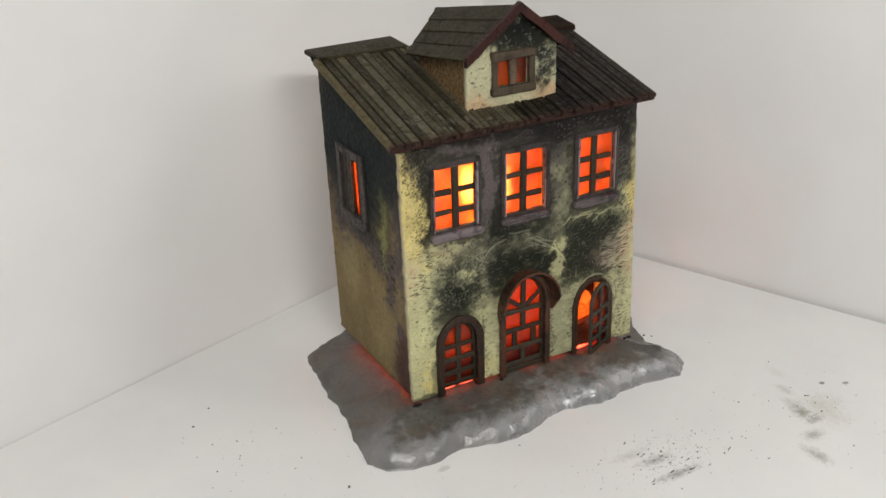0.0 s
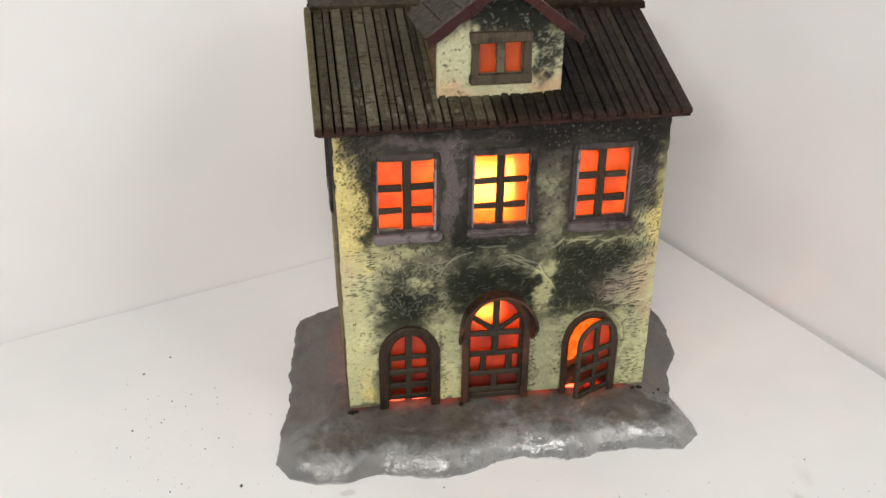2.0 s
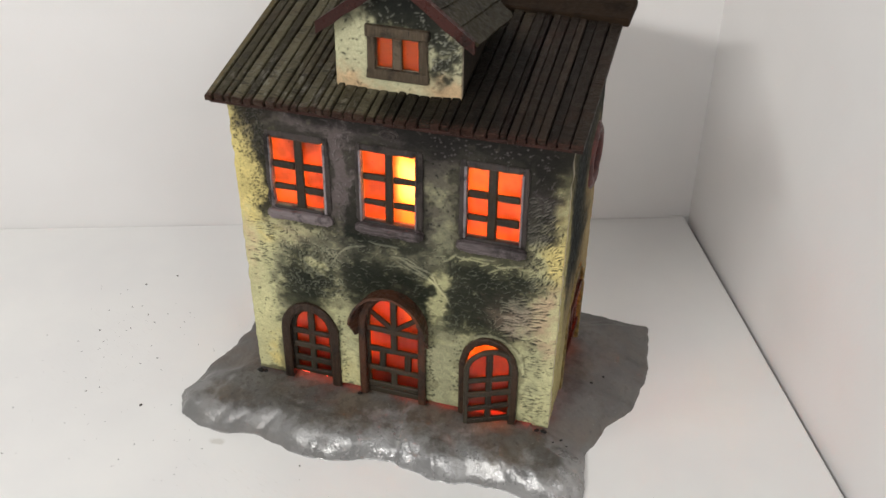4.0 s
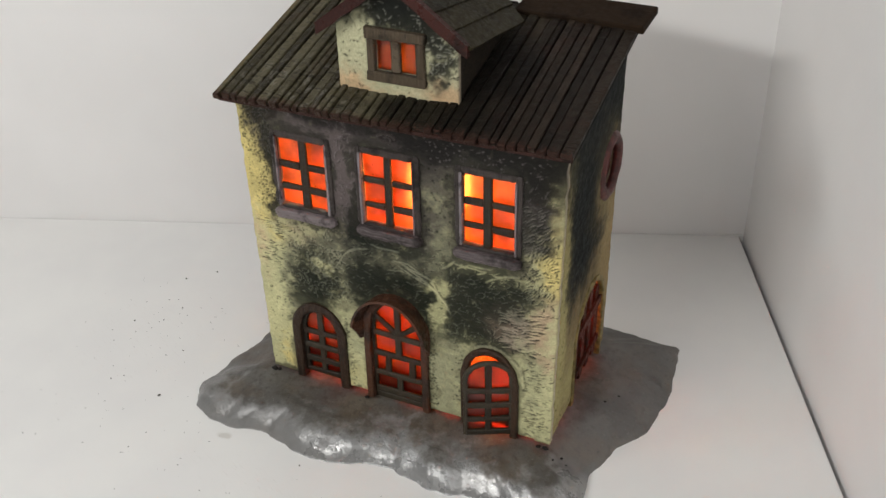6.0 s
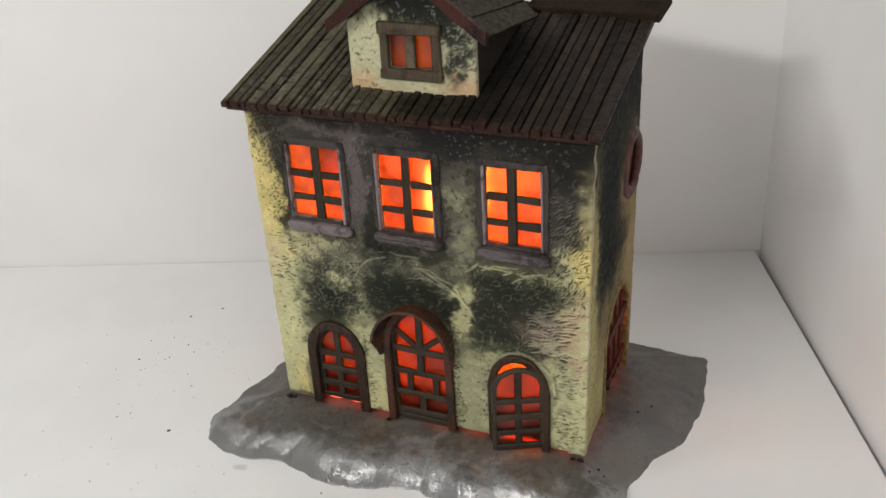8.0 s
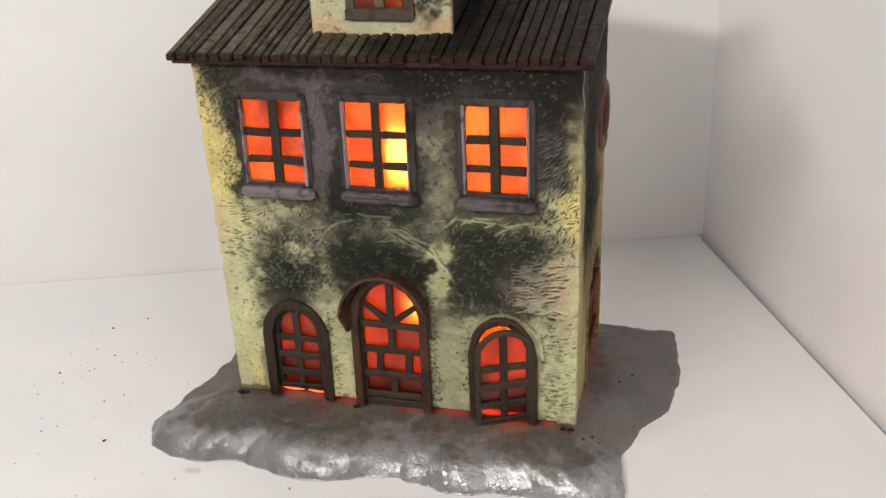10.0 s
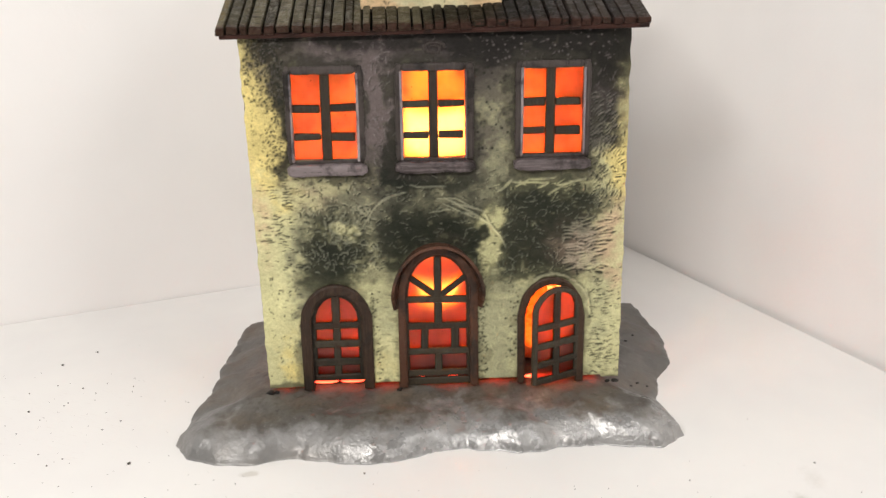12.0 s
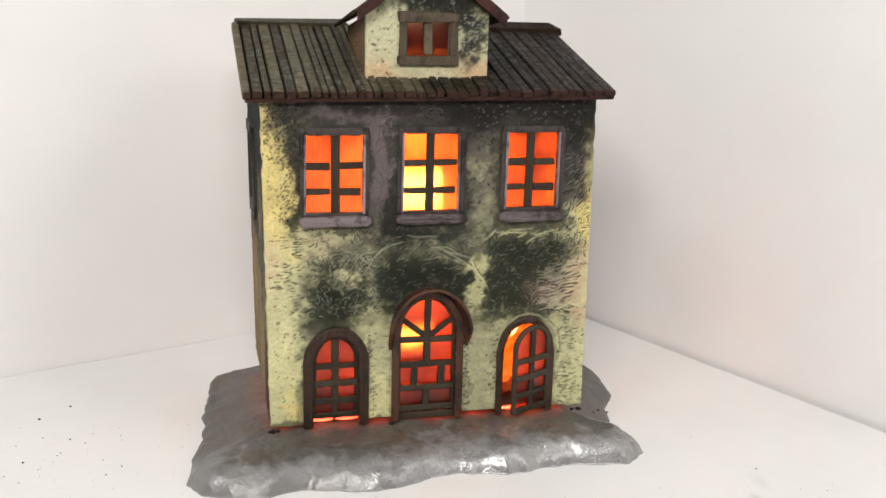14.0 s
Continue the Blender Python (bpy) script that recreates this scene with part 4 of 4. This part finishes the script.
# small moulded boss under the eave
bm = bmesh.new()
rings = []
for i in range(28):
    a = 2 * math.pi * 1.35 * i / 27
    r = 4.0 - 2.4 * i / 27
    c = Vector((87.5 + r * 1.3 * math.cos(a) + rng.uniform(-0.4, 0.4), -0.5, 171.5 + r * 0.8 * math.sin(a) + rng.uniform(-0.4, 0.4)))
    rings.append([bm.verts.new(c + Vector((0.9 * math.cos(b) * math.cos(a), 0.9 * math.sin(b), 0.9 * math.cos(b) * math.sin(a))) * (0.7 + 0.5 * rng.random())) for b in (0, 1.26, 2.51, 3.77, 5.03)])
for p, q in zip(rings, rings[1:]):
    for i in range(5):
        bm.faces.new((p[i], p[(i + 1) % 5], q[(i + 1) % 5], q[i]))
bm.faces.new(rings[0])
bm.faces.new(rings[-1][::-1])
part("boss", bm, M_FRAME, house, "curled grey plaster ornament", True)


# ---- arched doors
def arch_frame(cx, half, spring, top, width, label, depth=3.0, paint=M_ARCH_DARK):
    bm = arch_band(bmesh.new(), arch_line(cx, half - width, spring, top - width, -0.6), arch_line(cx, half, spring, top, -0.6), -depth, 2.5)
    return part("arched_door", bm, paint, house, label)


def leaf_bars(parent, half, spring, top, rails, posts, y0, m, rim=2.6):
    """The grid of a door leaf about its own middle: a rim, rails (z, from, to) and posts (x, from, to)."""
    outer = arch_line(0, half, spring, top, 3.0)
    inner = arch_line(0, half - rim, spring, top - rim, 3.0)
    part("leaf_rim", arch_band(bmesh.new(), inner, outer, y0, y0 + 2.2, m, 0.2), M_BAR, parent)
    for z, a, c in rails:
        part("rail", block(bmesh.new(), a, c, y0 - 0.3, y0 + 1.8, z - 1.7, z + 1.7, 0.4, 0.35, m), M_BAR, parent)
    for x, a, c in posts:
        part("post", block(bmesh.new(), x - 1.9, x + 1.9, y0 - 0.1, y0 + 1.6, a, c, 0.4, 0.35, m), M_BAR, parent)


def leaf_pane(parent, half, spring, top, y, m):
    bm = prism(bmesh.new(), arch_line(0, half, spring, top, 3.4), y, y + 0.4, m)
    part("pane", bm, M_PANE_DULL, parent, "frosted dark orange film")


def at(x, y=0.0, z=0.0, turn=0.0):
    return Matrix.Translation((x, y, z)) @ Matrix.Rotation(radians(turn), 4, "Z")


d = arch_frame(*DOORS[0], "brown arched door with a small-paned leaf, shut")
leaf_bars(d, 13.2, 36.0, 51.4, [(33.4, -12, 12), (23.2, -12, 12), (13.2, -12, 12), (4.6, -12, 12)], [(-0.3, 3, 50)], 0.4, at(36.3))
leaf_pane(d, 13.4, 36.0, 51.4, 3.0, at(36.3))

d = arch_frame(*DOORS[1], "large brown arched door with a fanlight, shut", 3.4, M_ARCH)
leaf_bars(d, 16.6, 50.0, 71.0, [(46.0, -16, 16), (31.6, -16, 16), (17.4, -16, 16), (5.2, -16, 16)],
          [(0.2, 32, 70), (0.0, 5, 17), (-6.8, 17, 31), (8.6, 17, 31)], 0.4, at(87.4), 2.0)
for a in (-52, 52):
    m = at(87.6) @ Matrix.Translation((0, 0, 47)) @ Matrix.Rotation(radians(a), 4, "Y")
    part("fan_bar", block(bmesh.new(), -1.6, 1.6, 0.2, 2.0, 2, 22, 0.4, 0.3, m), M_BAR, d)
leaf_pane(d, 16.8, 50.0, 71.0, 3.0, at(87.4))
part("threshold", block(bmesh.new(), 71.0, 104.0, 0.2, 2.6, -1.4, 2.5, 0.4, 0.3), M_BAR, d)
# curved hood over the large door
bm = bmesh.new()
rings = []
for i in range(25):
    a = radians(-18 + 216 * i / 24)
    c, s = math.cos(a), math.sin(a)
    out = -3.0 - 9.5 * min(1.0, max(0.1, (s + 0.32) / 0.5)) + rng.uniform(-0.4, 0.4)
    rings.append([bm.verts.new((87.4 - 19.4 * c, 0, 51 + 23.6 * s)), bm.verts.new((87.4 - 22.0 * c, out, 51 + 26.4 * s)),
                  bm.verts.new((87.4 - 23.4 * c, out + 0.3, 51 + 27.8 * s)), bm.verts.new((87.4 - 21.4 * c, 0, 51 + 25.6 * s))])
for p, q in zip(rings, rings[1:]):
    for i in range(4):
        bm.faces.new((p[i], p[(i + 1) % 4], q[(i + 1) % 4], q[i]))
bm.faces.new(rings[0])
bm.faces.new(rings[-1][::-1])
part("hood", bm, M_ARCH, d, "curved red-brown hood board")

d = arch_frame(*DOORS[2], "brown arched doorway with its leaf standing ajar")
hinge = Matrix.Translation((159.4, -1.0, 0)) @ Matrix.Rotation(radians(26), 4, "Z") @ Matrix.Translation((-14.2, 0, 0))
leaf_bars(d, 14.0, 41.5, 53.6, [(33.6, -12.5, 12.5), (23.6, -12.5, 12.5), (13.6, -12.5, 12.5), (4.4, -12.5, 12.5)], [(0.0, 3, 52.5)], -1.4, hinge)
leaf_pane(d, 13.4, 41.5, 53.0, 0.4, hinge)


# ---- side window
LSIDE = Matrix(((0, 1, LEAN_IN, 0.5), (-1, 0, 0, 0), (0, 0, 1, 0), (0, 0, 0, 1)))  # (u, depth, z) with u = -y
bm = bmesh.new()
for u0, u1, z0, z1 in ((-94, -90, 103.5, 157), (-57.5, -52.5, 105, 158), (-90, -57.5, 151.5, 157.5), (-90, -57.5, 104, 111)):
    block(bm, u0, u1, -2.4, 1.0, z0, z1, 0.6, 0.5, LSIDE)
w = part("window", bm, M_FRAME, house, "dark wooden side window with upright slats")
for u0, u1 in ((-91, -83), (-82.5, -74), (-63.5, -60.3)):
    part("slat", block(bmesh.new(), u0, u1, -0.6, 1.6, 107, 153, 0.4, 0.5, LSIDE), M_BAR, w)
part("pane", block(bmesh.new(), -91, -53, 3.0, 3.4, 107, 152, 0, 0, LSIDE), M_PANE, w, "frosted orange film")

# ---- other side: round window and arched door
RSIDE = Matrix(((TURN_IN, -1, LEAN_OUT, 180.2), (1, 0, 0, 0), (0, 0, 1, 0), (0, 0, 0, 1)))  # (u, depth, z) with u = y
bm = bmesh.new()
rings = []
for i in range(32):
    a = 2 * math.pi * i / 32
    r0, r1, e = 12.5 + rng.uniform(-0.4, 0.4), 19.0 + rng.uniform(-0.7, 0.7), -2.8 + rng.uniform(-0.4, 0.4)
    rings.append([bm.verts.new(RSIDE @ Vector((85 + r * math.cos(a), y, 134 + 1.06 * r * math.sin(a)))) for r, y in ((r0, 1.5), (r0, e + 1), (r0 + 2.5, e), (r1 - 2.5, e), (r1, e + 1.5), (r1, 0.5))])
for i in range(32):
    p, q = rings[i], rings[(i + 1) % 32]
    for j in range(6):
        bm.faces.new((p[j], p[(j + 1) % 6], q[(j + 1) % 6], q[j]))
w = part("window", bm, M_RED, house, "round window with a thick red clay ring", True)
bm = prism(bmesh.new(), [(85 + 14 * math.cos(2 * math.pi * i / 24), 134 + 15 * math.sin(2 * math.pi * i / 24)) for i in range(24)], 2.6, 3.4, RSIDE)
part("blind_disc", bm, plain("oxblood_disc", (0.075, 0.018, 0.016), 0.35), w, "dark red disc")
bm = arch_band(bmesh.new(), arch_line(65, 25, 40, 66, -1), arch_line(65, 28.6, 40, 69.6, -1), -1.6, 1.5, RSIDE, 0.4)
d = part("arched_door", bm, M_YELLOW, house, "ochre clay arch round a shut red-brown side door")
m = RSIDE @ Matrix.Translation((65, 0.6, 0))
part("pane", prism(bmesh.new(), arch_line(65, 24.4, 36, 60, 2.0), 4.2, 4.6, RSIDE), M_PANE, d, "frosted orange film behind the boards")
for x0, x1, top in ((-22.6, -15.6, 53), (-9.4, -2.6, 64), (3.2, 9.6, 64), (15.4, 23.4, 53)):
    part("board", prism(bmesh.new(), [(x0, 4), (x1, 4), (x1, top), (x0 + (x1 - x0) / 2, top + 2.5), (x0, top)], 0.0, 2.4, m, 0.4), M_SIDE_DOOR, d)
for z in (16, 44):
    part("rail", block(bmesh.new(), -21, 22, -1.6, 0.2, z - 2, z + 2, 0.4, 0.4, m), M_SIDE_DOOR, d)

# ---------------------------------------------------------------- main roof
TILT = Matrix.Translation((0, -1.5, 184.6)) @ Matrix.Rotation(radians(-0.5), 4, "Y") @ Matrix.Rotation(math.atan(SLOPE), 4, "X")
bm = bmesh.new()
for x0, x1, y0, y1 in ((-9.0, 59, -3.5, 118), (115.5, 187, -3.5, 108), (59, 115.5, -3.5, 24), (59, 115.5, 76, 112)):
    block(bm, x0, x1, y0, y1, -4.6, -2.2, 0.0, 0.0, TILT)
roof = part("roof", bm, M_GAP, house, "dark shallow roof of narrow painted wooden slats")
x = -11.0
while x < 187.0:
    w = rng.choice((3.4, 4.0, 4.4, 5.0, 5.8))
    w = min(w, 188.4 - x)
    e = rng.uniform(-1.5, 1.2)
    lift = rng.uniform(-0.4, 0.7)
    m = TILT @ Matrix.Rotation(radians(rng.uniform(-0.25, 0.25)), 4, "Z")
    back = 110 - 5 * max(0.0, x) / 190
    # under the dormer the roof is cut open
    for y0, y1 in ((-6.2 + e, 16.6), (77, back)) if 56 < x < 116 else ((-6.2 + e, back),):
        part("slat", block(bmesh.new(), x, x + w, y0, y1, -3.3, 0.0 + lift, 0.45, 0.3, m), M_ROOF, roof)
    x += w + rng.uniform(0.4, 1.0)
# fascia under the eave
part("fascia", block(bmesh.new(), -9.8, 186.5, -5.4, -3.0, -5.4, -3.4, 0.4, 0.4, TILT), M_EAVE, roof, "thin dark red-brown eave board")
for a, c, y0, y1, z0, z1, t in ((-8.2, 58, 101, 127, 212.0, 213.6, 0.6), (118, 190.5, 93, 119, 211.2, 213.6, -1.5)):
    m = Matrix.Translation((a, y0, z0)) @ Matrix.Rotation(radians(t), 4, "Z") @ Matrix.Rotation(math.atan2(z1 - z0, y1 - y0), 4, "X")
    part("ridge_board", block(bmesh.new(), 0, c - a, 0, y1 - y0, -2.2, 1.6, 0.7, 0.6, m), M_PLANK if a < 0 else M_RIDGE, roof, "wide flat board along the ridge")

# ---------------------------------------------------------------- dormer
def dormer_keep(u, v):
    x, z = u + 54, v + 186
    if 75.3 < x < 99.2 and 200.5 < z < 218.6:
        return False
    return z < 249 - abs(x - 88) * 0.80


gable = Brushwork(68, 66, 21, (0.58, 0.56, 0.36))
zone, coat = gable.zone, gable.coat
coat(gable.cloud(9, 9), (0.46, 0.46, 0.29), None, 0.6)
coat(zone(((8, 6, 9, 7, 0.8), (60, 8, 8, 8, 0.9), (34, 3, 30, 3, 0.4)), 0.4), (0.62, 0.43, 0.25))
coat(zone(((34, 52, 40, 12, 1.0), (34, 44, 24, 7, 0.9), (60, 30, 9, 7, 0.9), (54, 20, 4, 10, 0.9), (50, 36, 10, 8, 0.8)), 0.5), (0.012, 0.013, 0.011), (0.24, 0.24, 0.2))
gable.dashes(70, 0, 67, 2, 40, 2.2, 0.4, 0.8, 1.0, 1.2, 0.8, 0.4)
gable.dashes(80, 0, 67, 36, 64, 2.6, 0.42, 0.0, 0.8, 1.2, 0.4, 0.7)
gable.dashes(50, 48, 67, 16, 36, 2.6, 0.46, 0.2, 0.5, 0.8, 0.7, 1.0)
gable.dry()
dormer = slab_wall("dormer", 66.6, 64, dormer_keep, gable, 3.0, Matrix.Translation((54, 15.5, 186)), M_FRONT, house, "small cream dormer with a black gable")
for a, b in ((54.3, 57.3), (117.3, 120.3)):
    bm = prism(bmesh.new(), [(18.6, roof_z(18) - 2), (80, roof_z(80) - 2), (80, 213), (18.6, 221)], a, b,
               Matrix(((0, 1, 0, 0), (1, 0, 0, 0), (0, 0, 1, 0), (0, 0, 0, 1))))
    part("cheek", bm, M_CHEEK if a < 60 else M_CHEEK_DARK, dormer, "tan-streaked dormer side" if a < 60 else "soot-black dormer side")
bm = bmesh.new()
for x0, x1, z0, z1, y in ((71.4, 76.0, 198.0, 218.4, 12.8), (98.8, 103.6, 197.6, 218.6, 12.8), (70.8, 104.4, 217.8, 223.4, 12.0), (71.0, 104.0, 196.0, 200.8, 12.3)):
    block(bm, x0, x1, y, 16.5, z0, z1, 0.5, 0.6)
part("window_frame", bm, M_TAN, dormer, "grey-brown dormer window frame")
part("mullion", block(bmesh.new(), 85.0, 89.6, 13.4, 16.5, 201, 218, 0.5, 0.4), M_TAN, dormer)
part("pane", block(bmesh.new(), 75, 100, 17.4, 17.8, 200, 219, 0, 0), M_PANE_DULL, dormer, "frosted orange film")

part("footing", block(bmesh.new(), 53.6, 121.0, 13.8, 16.0, 185, 188.2, 0.8, 0.4), M_DARK, dormer, "dark strip at the dormer foot")

# dormer roof: rows of planks laid along a ridge that falls to the back
PEAK0, PEAK1 = Vector((88, 7.5, 251.5)), Vector((88, 116, 232.5))
EAVES = [(Vector((49.5, 6.0, 223.6)), Vector((49.0, 84, 212.5))), (Vector((127.5, 9.0, 221.5)), Vector((128, 80, 212.0)))]
dormer_roof = None
for side, (e0, e1) in enumerate(EAVES):
    rows = 4
    for r in range(rows):
        f0, f1 = r / rows - (0.03 if r else 0.0), (r + 1) / rows + 0.05
        g0 = 0.9 + 0.35 * (rows - r)  # upper rows lap over the lower ones
        a0, a1 = PEAK0.lerp(e0, f0), PEAK1.lerp(e1, f0)
        b0, b1 = PEAK0.lerp(e0, f1), PEAK1.lerp(e1, f1)
        across = (a1 - a0).cross(b0 - a0).normalized()
        across = across if across.z > 0 else -across
        end = (a1 - a0).normalized() * rng.uniform(-3, 3)
        bm = bmesh.new()
        n = 7
        rings = []
        for i in range(n):
            f = i / (n - 1)
            p, q = a0.lerp(a1 + end, f), b0.lerp(b1 + end, f)
            wave = noise.noise((f * 3.0, r * 5.0 + side * 20, 2.0)) * 1.0
            up = across * (1.2 + wave * 0.5)
            q = q + (p - q).normalized() * wave * 0.8
            lap = across * 1.1
            rings.append([bm.verts.new(p + up), bm.verts.new(q + up + lap * 0.9), bm.verts.new(q - across * 0.7 + lap * 0.9), bm.verts.new(p - across * 1.2)])
        for p, q in zip(rings, rings[1:]):
            for i in range(4):
                bm.faces.new((p[i], p[(i + 1) % 4], q[(i + 1) % 4], q[i]))
        bm.faces.new(rings[0])
        bm.faces.new(rings[-1][::-1])
        bmesh.ops.recalc_face_normals(bm, faces=bm.faces[:])
        bmesh.ops.bevel(bm, geom=[e for e in bm.edges if e.calc_face_angle(0) > 0.8], offset=0.35, segments=1, affect="EDGES", clamp_overlap=True)
        ob = part("dormer_roof" if dormer_roof is None else "plank", bm, M_PLANK, house if dormer_roof is None else dormer_roof,
                  "grey-brown plank gable roof of the dormer" if dormer_roof is None else "")
        dormer_roof = dormer_roof or ob
# barge boards on the gable
for e0, _ in EAVES:
    a, b = PEAK0 + Vector((0, -1.5, 1.2)), e0 + Vector((0, -1.5, 0.8))
    down, n = (b - a), 9
    bm = bmesh.new()
    rings = []
    for i in range(n):
        p = a + down * (i / (n - 1) * 1.03)
        h = 6.0 + rng.uniform(-0.5, 0.5)
        rings.append([bm.verts.new(p + Vector((0, dy, dz))) for dy, dz in ((0.2, 1.6), (0, 1.0 - h), (3.4, 1.0 - h), (3.6, 1.6))])
    for p, q in zip(rings, rings[1:]):
        for i in range(4):
            bm.faces.new((p[i], p[(i + 1) % 4], q[(i + 1) % 4], q[i]))
    bm.faces.new(rings[0])
    bm.faces.new(rings[-1][::-1])
    part("barge_board", bm, M_BARGE, dormer_roof, "dark red barge board")

# ---------------------------------------------------------------- candle lamp inside
candle = thing("candle_lamp", "small flameless candle lamp glowing orange inside the house", "lamp")
bm = bmesh.new()
bmesh.ops.create_cone(bm, cap_ends=True, segments=28, radius1=17, radius2=14, depth=25, matrix=Matrix.Translation((90, 55, 11.5)))
part("candle_body", bm, plain("amber_wax", (0.75, 0.36, 0.12), 0.4), candle, "amber wax candle body")
bm = bmesh.new()
bmesh.ops.create_uvsphere(bm, u_segments=20, v_segments=16, radius=1, matrix=Matrix.Translation((90, 55, 92)) @ Matrix.Diagonal((16.0, 16.0, 70, 1)))
for v in bm.verts:
    f = abs(v.co.z - 92) / 70
    if 0.02 < f < 0.98:
        wide = (1 - f ** 4) ** 0.5 / (1 - f * f) ** 0.5
        v.co.x, v.co.y = 90 + (v.co.x - 90) * wide, 55 + (v.co.y - 55) * wide
part("flame", bm, M_FLAME, candle, "tall glowing flame-shaped bulb")

# unseen lamp, added to send amber light out through the side door
tea = thing("door_glow_lamp", "unseen amber lamp added behind the side door to tint the wall beside it", "tea light")
bm = bmesh.new()
bmesh.ops.create_cone(bm, cap_ends=True, segments=24, radius1=9, radius2=8.5, depth=17, matrix=Matrix.Translation((165, 86, 8.5)))
part("cup", bm, M_WHITE, tea, "white plastic cup")
bm = bmesh.new()
bmesh.ops.create_uvsphere(bm, u_segments=16, v_segments=10, radius=1, matrix=Matrix.Translation((166, 84, 29)) @ Matrix.Diagonal((6.5, 9, 13, 1)))
part("flame", bm, bulb_material("door_glow", 26.0), tea, "glowing amber flame-shaped bulb")

# unseen glowing beads, added on the house floor to cast red light under the walls
for x, y, wide in ((8, 10, 2.0), (29, 4.6, 6.5), (43, 4.6, 6.5), (60, 5.0, 6.0), (79, 4.4, 7.0), (95, 4.4, 7.0), (118, 4.6, 8.0), (138, 2.6, 6.0), (150, 2.6, 6.0), (168, 5.0, 4.0), (5.5, 22, 4.0), (5.5, 36, 4.0), (5.5, 50, 4.0), (5.5, 64, 4.0), (5.5, 78, 4.0), (5.5, 92, 4.0), (5.5, 106, 4.0), (174, 24, 4.0), (174, 44, 4.0), (173, 84, 4.0)):
    bm = bmesh.new()
    bmesh.ops.create_uvsphere(bm, u_segments=12, v_segments=8, radius=1, matrix=Matrix.Translation((x, y, 0.5)) @ Matrix.Diagonal((wide, 1.2, 1.0, 1) if 8 < x < 170 else (1.6, wide * 1.5, 1.2, 1)))
    tagged(part("foot_glow_bead", bm, M_FOOT_GLOW), "unseen glowing bead added at the wall foot to redden the stand", "string light", "string lights in the house")

# crumpled foil laid in the house to throw the light about
verts, faces, nx, ny = [], [], 56, 36
for i in range(nx + 1):
    for j in range(ny + 1):
        x, y = 15 + 152 * i / nx, 15 + 91 * j / ny
        z = 2 + 5 * noise.noise((x * 0.09, y * 0.09, 3.0)) + 4 * abs(noise.noise((x * 0.2, y * 0.2, 8.0))) + 30 * max(0.0, (y - 84) / 22) ** 1.5 + 12 * max(0.0, (22 - y) / 7) + 22 * max(0.0, (x - 146) / 19) ** 2 * (0.8 + 0.4 * noise.noise((y * 0.15, x * 0.1, 1.0)))
        verts.append((x, y, max(z, -0.8)))
for i in range(nx):
    for j in range(ny):
        a = i * (ny + 1) + j
        faces.append((a, a + ny + 1, a + ny + 2, a + 1))
foil = data_part("crumpled_foil", verts, faces, M_FOIL)
tagged(foil, "crumpled amber foil lying inside the model house", "foil")
foil.modifiers.new("thickness", "SOLIDIFY").thickness = 0.0004

# ---------------------------------------------------------------- grit on the table
def crumb(bm, x, y, size):
    made = bmesh.ops.create_icosphere(bm, subdivisions=1, radius=size)["verts"]
    s = Vector((rng.uniform(0.7, 1.8), rng.uniform(0.6, 1.1), rng.uniform(0.4, 0.8)))
    turn = Matrix.Rotation(rng.uniform(0, 6.3), 3, "Z")
    for v in made:
        v.co = turn @ Vector((v.co.x * s.x, v.co.y * s.y, v.co.z * s.z)) + Vector((x, y, TABLE + size * s.z * 0.6))


bm = bmesh.new()
for x, y, size in ((-64.6, -37.3, 1.1), (-130, 77, 0.8), (-79, 6, 0.6), (-109.5, 45.6, 0.7), (-114.3, 93.8, 0.8), (-130.9, 19.9, 0.7), (123.5, -107, 0.7)):
    crumb(bm, x, y, size)
for cx, cy, sx, sy, count, top in ((-105, -5, 38, 42, 90, 0.35), (122, -116, 24, 13, 260, 0.34), (240, -130, 40, 40, 90, 0.4), (-60, -70, 60, 25, 35, 0.3), (60, -90, 90, 25, 50, 0.4)):
    for _ in range(count):
        crumb(bm, rng.gauss(cx, sx), min(rng.gauss(cy, sy), 150), 0.15 + top * rng.random() ** 3)
for x, y, length, turn in ((120.5, -111, 3.0, 0.35), (112, -104, 3.0, 0.2), (116, -127, 5.0, 0.1), (128.6, -131, 6.0, 0.0), (109, -88, 2.5, 0.6), (109, -102, 3.0, 0.3), (98, -131, 2.2, 0.2), (163, -127, 5.0, 0.45),
                           (237, -114, 2.5, 0.8), (252, -108, 5.0, -0.3), (246, -127, 4.0, 0.4), (121, -119, 3.5, 0.2), (133, -122, 3.0, 0.1)):
    m = Matrix.Translation((x, y, TABLE + 0.3)) @ Matrix.Rotation(turn, 4, "Z")
    block(bm, -length * 0.35, length * 0.35, -0.3, 0.3, -0.28, 0.25, 0.12, 0.22, m)
tagged(part("grit", bm, M_GRIT), "scattered dark paint crumbs and sanding grit", "grit", kind="stuff")
